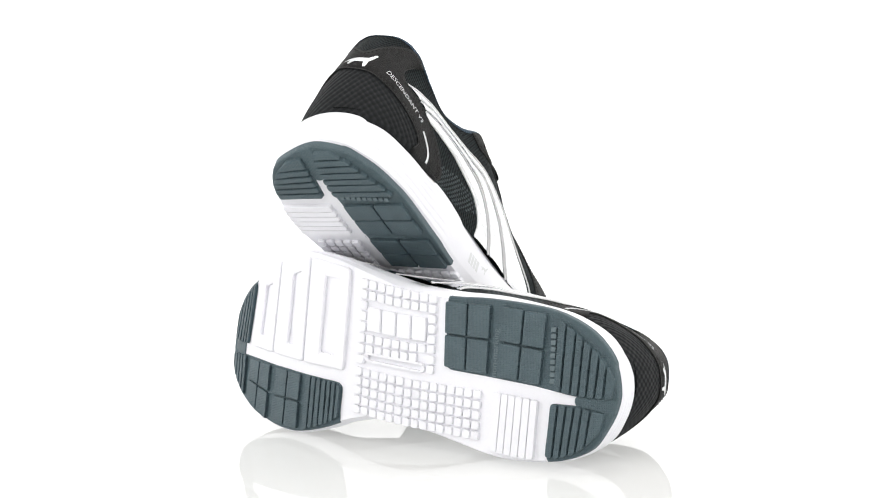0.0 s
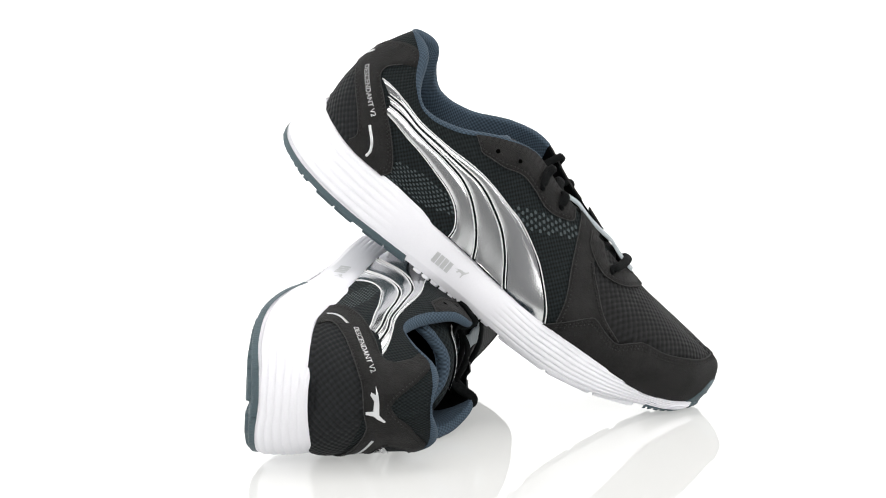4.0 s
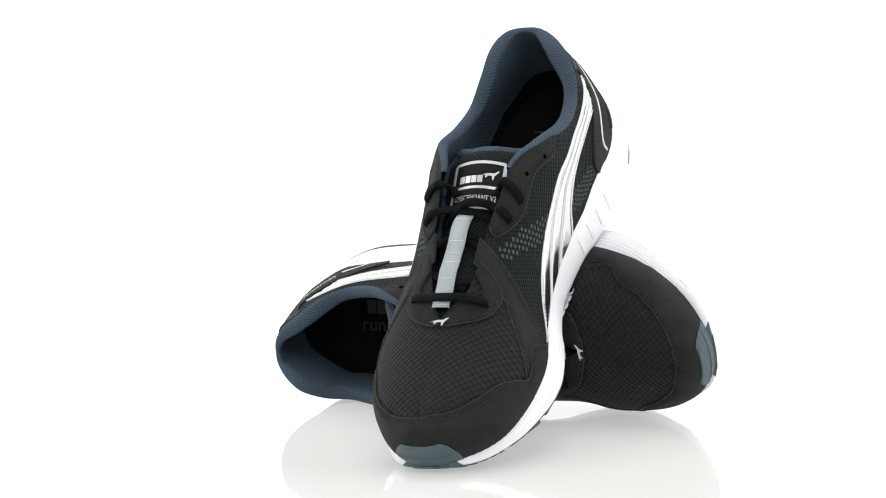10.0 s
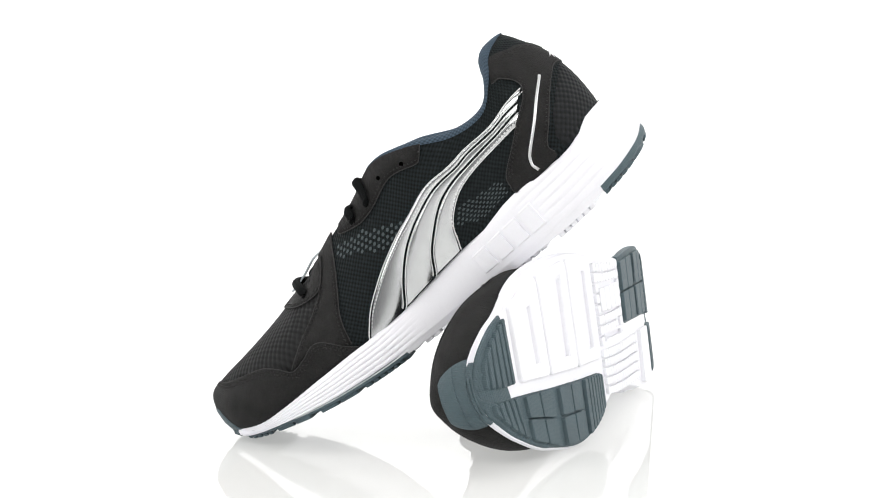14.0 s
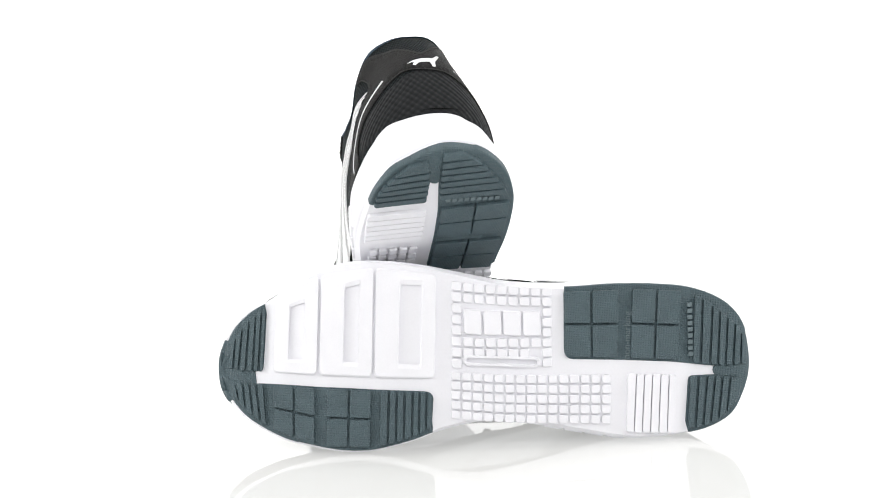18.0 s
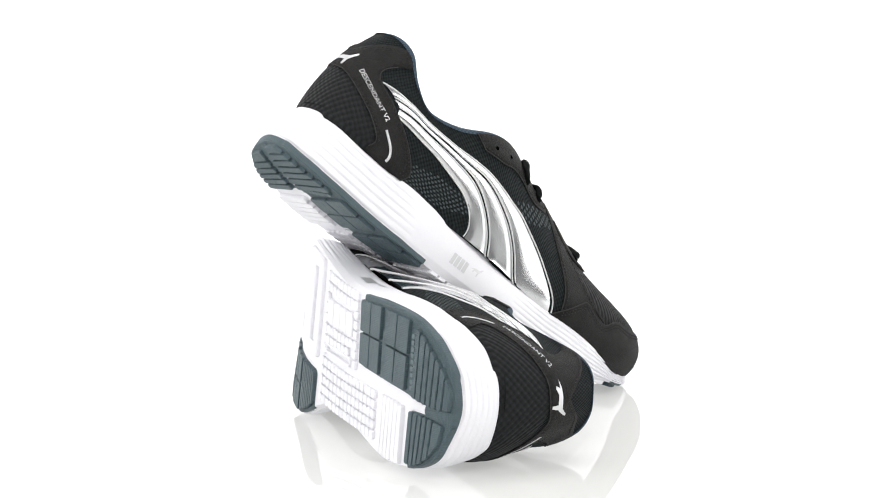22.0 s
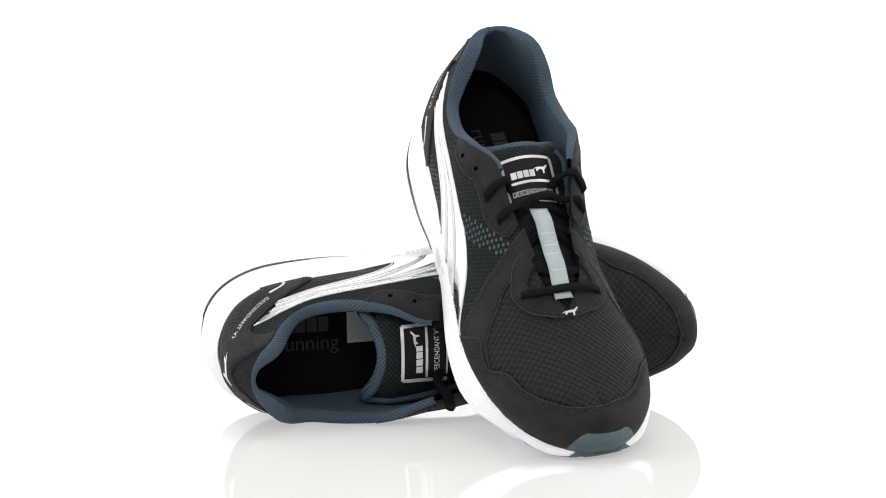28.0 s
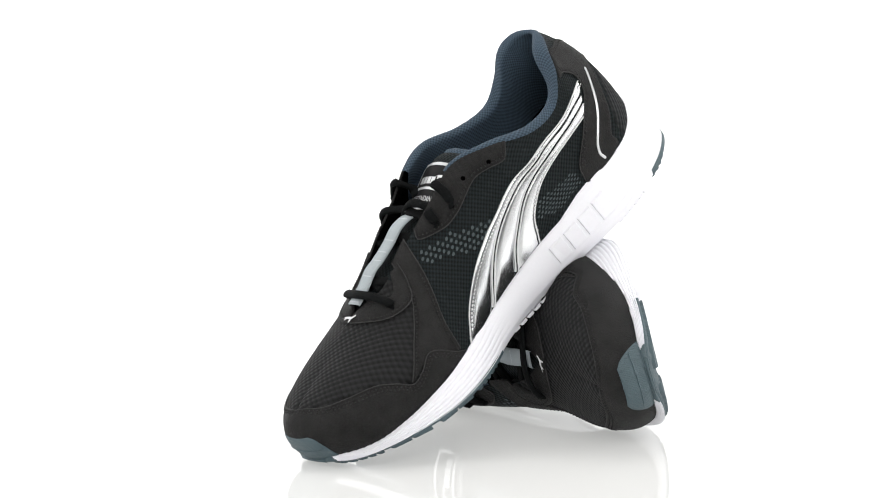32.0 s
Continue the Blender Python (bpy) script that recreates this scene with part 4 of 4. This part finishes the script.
        strip_between("side_stripe", side, st["high"], st["low"], 0.8, 0.8, 0.55, SILVER, shoe, "silver foil side stripe band")
        last = strip_between("side_stripe", side, st["low"], st["foot"], 0.8, 0.0, 0.55, SILVER, shoe, "silver foil side stripe band")
        for key, off in (("top", 0.0), ("foot", 0.0), ("high", 1.0), ("high", -1.0), ("low", 1.0), ("low", -1.0)):
            edge_tape("stripe_edge", side, st[key], off, 0.55, 0.75, FOIL_THREAD, last)
        if side < 0:
            stitches(side, [(a - 0.02, h - 0.035) for a, h in st["top"][:-1]], FOIL_THREAD, last, 2.3, 0.6, 0.9)
            stitches(side, [(a - 0.02, h + 0.03) for a, h in st["foot"][:-1]], FOIL_THREAD, last, 2.3, 0.6, 0.9)
        # grey cells of the underlay show through the knit
        for zone in ({1: [[(3.65, 0.0), (3.8, 0.27), (4.6, 0.40), (5.7, 0.37), (5.8, 0.28), (5.0, 0.08)],
                          [(6.75, 0.57), (7.45, 0.71), (8.2, 0.82), (8.85, 0.92), (9.0, 0.84), (8.2, 0.69), (7.35, 0.55)]],
                      -1: [[(4.35, 0.09), (4.35, 0.30), (5.0, 0.36), (5.6, 0.41), (5.9, 0.28), (5.1, 0.07)],
                           [(6.7, 0.57), (7.3, 0.66), (7.95, 0.77), (8.8, 0.89), (9.0, 0.82), (8.2, 0.66), (7.4, 0.5)]]}[side]):
            o = np.array(zone)
            v, f = [], []
            row = 0
            for h in np.arange(o[:, 1].min(), o[:, 1].max(), 0.034):
                row += 1
                for a in np.arange(o[:, 0].min() + 0.075 * (row % 2), o[:, 0].max(), 0.15):
                    b, c = o, np.roll(o, -1, 0)
                    hit = (b[:, 1] > h) != (c[:, 1] > h)
                    t = (h - b[:, 1]) / np.where(c[:, 1] == b[:, 1], 1e-9, c[:, 1] - b[:, 1])
                    if np.sum(hit & (a < b[:, 0] + t * (c[:, 0] - b[:, 0]))) % 2:
                        n0 = len(v)
                        for k in range(8):
                            t = 2 * math.pi * k / 8
                            v.append(wall(side, [a + 0.046 * math.cos(t)], [h + 0.0118 * math.sin(t)], 0.22)[0])
                        f.append(tuple(range(n0, n0 + 8)) if side > 0 else tuple(range(n0 + 7, n0 - 1, -1)))
            ob = part("cell_patch", v, f, GREY_DOT, quarters[side], "slate-grey cells in the mesh", smooth=False)
            ob["kind"] = "stuff"
        # silver line on the heel overlay
        pl = {1: [(2.5, 0.30), (2.85, 0.2), (2.98, 0.11), (2.95, 0.03)], -1: [(1.45, 0.60), (2.33, 0.47), (3.18, 0.26), (3.4, 0.13), (3.35, 0.01)]}[side]
        edge_tape("silver_line", side, pl, 0.0, 1.7, 1.15, SILVER_PRINT, hc)
        if side > 0:
            w = letters("DESCENDANT V2")[0][:, 0].max()
            writing("DESCENDANT V2", on_wall(1, (0.93, 0.565), (2.4, 0.365), 1.15, length=w * 3.1), 3.1, SILVER_PRINT, hc, "printed_writing")
            decal(leaping_badge(9.0), lambda p: heel_badge(p), SILVER_PRINT, hc, "badge", "plain silver leaping badge")
    decal(leaping_badge(5.6), lambda p: toe_badge(p), SILVER_PRINT, fp, "badge", "plain silver leaping badge")


def heel_badge(p):
    """Lays a shape on the back of the heel, across both sides."""
    u = p[:, 0] * FLIP[0]
    out = np.zeros((len(p), 3))
    for k in range(len(p)):
        side = 1 if u[k] > 0 else -1
        a = abs(u[k]) / 17.0
        out[k] = wall(side, [a], [0.625 + p[k, 1] * 0.015], 1.3)[0]
    return out


def toe_badge(p):
    """Lays a shape on the crescent over the toes."""
    x = 226.5 - p[:, 1] * 0.9
    y = -4 + p[:, 0] * FLIP[0]
    z = 77.4 - (x - 226.5) * 0.18 - 0.010 * (y + 4) ** 2
    return np.column_stack([x, y, z])


# ---- tongue, label, laces ----


def tongue_height(x, y):
    c = spline([104, 110, 119, 140, 156, 180, 205, 225], [90, 94, 93.3, 87, 83, 79.6, 76.6, 71.5], x)
    mid = spline([104, 140, 225], [0.5, -1, -4], x)
    return c - 0.016 * (np.asarray(y) - mid) ** 2


def build_tongue(shoe):
    nu, nv = 50, 21
    v = []
    for s in np.linspace(0, 1, nu):
        hw = spline([0, 0.08, 0.2, 0.4, 1], [25, 27, 26, 22, 16], s)[0]
        for u in np.linspace(-1, 1, nv):
            x = 105 - 12 * u * u * (1 - s) ** 3 + 118 * s
            y = spline([92, 140, 225], [1.5, -1, -4], x)[0] + hw * u
            v.append((x, y, tongue_height(max(x, 104.0), y)[0] - 2.0 * abs(u) ** 6))
    top = np.array(v)
    f = grid_faces(nu, nv)
    tongue = part("tongue", top, f, MESH, shoe, "padded black mesh tongue", uvs=top[:, :2] * MM)
    # slate-blue lining under it, rolled over its top and side edges
    e = top.reshape(nu, nv, 3)
    edge = np.vstack([e[24:1:-1, 0], e[1], e[2:25, -1]]) - [0, 0, 2.5]
    vv, ff = tube(smooth_line(edge[::2], 90), 3.8, 10, 1.0)
    part("tongue_lining", vv, ff, LINING, tongue, "slate-blue rolled tongue edge", uvs=vv[:, :2] * MM)
    part("tongue_lining", top - [0, 0, 5], [q[::-1] for q in f], LINING, tongue, "slate-blue tongue lining", uvs=top[:, :2] * MM)
    lay = lambda lift: (lambda p: np.column_stack([p[:, 0], p[:, 1] * FLIP[0] - 0.8, tongue_height(p[:, 0], p[:, 1] * FLIP[0] - 0.8) + lift]))
    # woven label, silver framed
    xs, ys = np.linspace(119, 148, 10), np.linspace(-15.5, 15.5, 12)
    g = np.array([(x, y) for x in xs for y in ys])
    lab = part("tongue_label", np.vstack([lay(1.2)(g), lay(0.2)(g)]), grid_faces(10, 12) + [], LABEL_BLACK, tongue, "black satin tongue label with silver frame")
    for a, b, w in (((119, -15.5), (148, -15.5), 1), ((119, 15.5), (148, 15.5), 1), ((119, -15.5), (119, 15.5), 1), ((134.5, -14), (134.5, 14), .8), ((147.6, -13), (147.6, 13), .5)):
        n = 14
        l = np.linspace(a, b, n)
        d = np.array([b[1] - a[1], a[0] - b[0]], float)
        d /= np.linalg.norm(d)
        q = np.stack([l - d * w, l + d * w], 1).reshape(-1, 2)
        part("label_frame", lay(1.5)(q), grid_faces(n, 2), SILVER_PRINT, lab, "silver label frame", smooth=False)
    read = lambda x0, y0: (lambda p: lay(1.55)(np.column_stack([x0 - p[:, 1], y0 + p[:, 0]])))
    decal(block_row(4, 3.3, 4.2, 0.5), read(131.8, -11.5), SILVER_PRINT, lab, "badge", "plain silver word blocks")
    decal(leaping_badge(5.2), read(127, 7.5), SILVER_PRINT, lab, "badge", "plain silver leaping badge")
    w = letters("DESCENDANT V2")[0][:, 0].max()
    writing("DESCENDANT V2", read(142.6, -12.8), 3.3, SILVER_PRINT, lab, "printed_writing", 25.6 / (w * 3.3))
    if FLIP[0] < 0:
        tongue.location = (-0.006, 0.0, 0.001)
    # laces, from hole to hole over the tongue
    def at(x, y, up):
        return (x, y, tongue_height(np.array([max(x, 104.0)]), y)[0] + up)

    def on(side, a, h, up):
        return tuple(wall(side, [a], [h], up)[0])
    rows = [
        [on(1, 7.55, 0.865, -1), on(1, 7.52, 0.89, 2.0), on(1, 7.48, 0.95, 2.6), on(1, 7.55, 1.02, 2.2), at(135, -17, 5), at(138, -13, 1)],
        [on(-1, 7.56, 0.86, -1), on(-1, 7.52, 0.885, 2.0), on(-1, 7.5, 0.95, 2.6), on(-1, 7.55, 1.02, 2.2), at(135, 15, 5), at(138, 11, 1)],
        [on(1, 8.22, 0.89, -1), on(1, 8.2, 0.915, 2.0), on(1, 8.2, 0.98, 2.6), at(150.5, -13, 6), at(152.5, -2, 5), at(153.5, 8, 3.5), at(156, 17, 1)],
        [on(-1, 8.12, 0.875, -1), on(-1, 8.1, 0.90, 2.0), on(-1, 8.1, 0.97, 2.6), at(149, 14, 6.5), at(148.5, 6, 8), at(149.5, -3, 8), at(152, -12, 4), at(156, -19, 0)],
        ]
    rows += [
        [on(1, 9.0, 0.99, -1.5), at(169.5, -14, 3), at(168.5, -4, 3), at(172, 6, 2.5), at(178, 15, 0.5)],
        [on(-1, 8.9, 0.97, -1.5), at(169, 12, 3.4), at(168, 2, 4), at(171, -8, 3), at(177, -17, 0.5)],
        [on(1, 9.4, 0.97, -1.5), at(191, -18, 3), at(195.5, -11, 3), at(199, -4, 2.5), at(203, 6, 1.5)],
        [on(-1, 9.4, 0.96, -1.5), at(195, 12, 3), at(198.5, 5, 3), at(201, -4, 2.5), at(204, -12, 1.5)],
        [on(1, 10.12, 0.84, -0.5), on(1, 10.1, 0.87, 3.0), (210, -19, 78.5), (212, -4, 82), (211.5, 8, 81), on(-1, 10.2, 0.86, 3.2), on(-1, 10.22, 0.82, -0.5)]]
    for k, r in enumerate(rows):
        p = smooth_line(r, 30)
        vv, ff = tube(p, 2.9, 10, 0.58)
        part("lace", vv, ff, CORD, shoe, "black oval cord lace")
    # grey webbing strip down the middle of the lacing
    p = smooth_line([(152, -2, 86), (157, -3, 88.5), (166, -3.2, 89.5), (176, -3.5, 87), (188, -4, 85.4), (196, -4.2, 85), (205, -4.5, 82), (213, -5, 79.9), (218, -5, 79.2)], 60)
    v = []
    for i, q in enumerate(p):
        r = 0.12 * (i % 2)
        v += [q + [0, -5.2, -0.7], q + [0, -5.2, 0.3 + r], q + [0, 0, 0.5 + r], q + [0, 5.2, 0.3 + r], q + [0, 5.2, -0.7]]
    strip = part("webbing_strip", v, grid_faces(60, 5), GREY_WEB, shoe, "grey ribbed webbing strip between the laces")
    for a, b in ((3, 9), (21, 26), (30, 40), (50, 56)):
        for k in (a, b):
            q = p[k]
            part("stitching", [q + [0.3 * i, y, 0.75] for i in (-1, 1) for y in (-4.2, 4.2)], [(0, 1, 3, 2)], WEB_THREAD, strip, smooth=False)


def build_side_marks(shoe):
    low, out = sole_ring(300)

    def flank(inner, x, f, proud):
        sel = np.where((low[:, 1] > 4) == inner)[0]
        sel = sel[np.argsort(low[sel, 0])]
        i = np.interp(x, low[sel, 0], np.arange(len(sel)))
        l = np.stack([np.interp(i, np.arange(len(sel)), low[sel, k]) for k in range(2)], 1)
        o = np.stack([np.interp(i, np.arange(len(sel)), out[sel, k]) for k in range(2)], 1)
        return sole_side(l, o, f, proud)
    # four plain raised blocks on the inner flank
    for k in range(4):
        x0 = 72 + 12.2 * k
        o = dense([(x0, 0.28), (x0 + 10.6, 0.28), (x0 + 10.6, 0.74), (x0, 0.74)], (3, 0.2))
        c = o.mean(0)
        o2 = c + (o - c) * [0.9, 0.86]
        n = len(o)
        v = np.vstack([flank(True, o[:, 0], o[:, 1], -0.3), flank(True, o2[:, 0], o2[:, 1], 0.9)])
        f = [(i, i + n, (i + 1) % n + n, (i + 1) % n) for i in range(n)] + [tuple(range(2 * n - 1, n - 1, -1))]
        part("moulded_badge", v, f, FOAM, shoe, "plain raised white badge block", smooth=False)
    # small grey print on the outer flank
    place = lambda x0: (lambda p: flank(False, (x0 + p[:, 0]) if FLIP[0] > 0 else (140 - (x0 + p[:, 0] - 117)), 0.34 + p[:, 1] * 0.05, 0.25))
    v, f = block_row(4, 2.7, 5.0, 0.6)
    decal((v, f), place(117), SILVER_PRINT, shoe, "printed_badge", "plain grey word blocks")
    decal(leaping_badge(4.2), lambda p: place(136)(p + [0, 4.5]), SILVER_PRINT, shoe, "printed_badge", "plain grey leaping badge")


def build_shoe(name, flip, curl, label):
    FLIP[0], FLEX[0] = flip, curl
    shoe = new(name)
    tagged(shoe, label, "shoe", "pair of running shoes")
    build_midsole(shoe)
    build_outsole(shoe)
    quarters = build_upper(shoe)
    build_overlays(shoe, quarters)
    build_tongue(shoe)
    build_side_marks(shoe)
    FLIP[0], FLEX[0] = 1.0, 0.0
    return shoe

# ---- table and backdrop ----


def build_setting():
    FLIP[0] = 1.0
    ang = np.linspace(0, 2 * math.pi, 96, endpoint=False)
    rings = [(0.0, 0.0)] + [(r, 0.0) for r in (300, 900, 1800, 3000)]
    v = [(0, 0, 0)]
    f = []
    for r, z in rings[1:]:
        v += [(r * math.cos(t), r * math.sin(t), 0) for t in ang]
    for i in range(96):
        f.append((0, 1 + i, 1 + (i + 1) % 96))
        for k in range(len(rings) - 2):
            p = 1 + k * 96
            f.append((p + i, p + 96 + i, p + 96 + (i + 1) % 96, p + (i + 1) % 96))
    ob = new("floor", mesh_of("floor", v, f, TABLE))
    tagged(ob, "glossy white acrylic studio table top with an added glow", "floor", kind="structure")
    # a seamless white sweep stands round the back of the table, with its own added glow
    n, m = 60, 14
    v = []
    for i in range(n):
        t = math.radians(-20 + 220 * i / (n - 1))
        for k in range(m):
            u = k / (m - 1)
            r = 2600 - 500 * (1 - min(1, u * 4)) ** 2
            z = -4 + 2600 * u ** 1.5
            v.append((r * math.cos(t), r * math.sin(t), z))
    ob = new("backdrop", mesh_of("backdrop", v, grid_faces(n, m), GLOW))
    tagged(ob, "seamless white paper backdrop with an added glow", "backdrop", kind="structure")
    # unseen wall and ceiling added to close the room, greyed to hold back bounce
    n = 40
    v = []
    for i in range(n):
        t = math.radians(200 + 140 * i / (n - 1))
        for r, z in ((2600, -4), (2600, 2600), (2700, 2600), (2700, -4)):
            v.append((r * math.cos(t), r * math.sin(t), z))
    ob = new("wall_rear", mesh_of("wall_rear", v, [q[::-1] for q in grid_faces(n, 4)], WALL_PAINT, smooth=False))
    tagged(ob, "unseen studio wall, added, its grey tuned for bounced light", "wall", kind="structure")
    v, f = [], []
    for z in (2604, 2704):
        v += [(2750 * math.cos(t), 2750 * math.sin(t), z) for t in ang]
    f = [tuple(range(95, -1, -1)), tuple(range(96, 192))] + [(i, (i + 1) % 96, 96 + (i + 1) % 96, 96 + i) for i in range(96)]
    ob = new("ceiling", mesh_of("ceiling", v, f, WALL_PAINT, smooth=False))
    tagged(ob, "unseen studio ceiling, added, its grey tuned for bounced light", "ceiling", kind="structure")


# emission stands in for the lamp light that whitens the paper
GLOW = bpy.data.materials.new("self_glowing_paper")
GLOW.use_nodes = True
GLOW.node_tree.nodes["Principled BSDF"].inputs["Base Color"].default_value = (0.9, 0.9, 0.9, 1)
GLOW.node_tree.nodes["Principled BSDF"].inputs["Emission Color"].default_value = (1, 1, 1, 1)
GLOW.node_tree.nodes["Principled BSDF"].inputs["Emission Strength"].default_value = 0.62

build_setting()
leaning = build_shoe("running_shoe", 1.0, 0.0, "black mesh running shoe leaning toe-down on its mate")
lying = build_shoe("running_shoe", -1.0, 12.0, "black mesh running shoe lying on its inner side")

LEAN = Matrix(((0.30401, -0.90406, 0.30042, -0.07527), (0.68991, 0.42638, 0.58498, -0.09089), (-0.65696, 0.02942, 0.75335, 0.17099), (0, 0, 0, 1)))
LIE = Matrix(((-0.82439, 0.04457, 0.56426, 0.07481), (0.56594, 0.08111, 0.82045, -0.16134), (-0.00919, 0.99571, -0.09209, 0.05410), (0, 0, 0, 1)))


def motions():
    for shoe, start in ((leaning, LEAN), (lying, LIE)):
        rows = []
        for k in range(81):
            t = SECONDS * k / 80
            rows.append((t, Matrix.Rotation(TURN * t, 4, "Z") @ start))
        walk(shoe, rows)


motions()
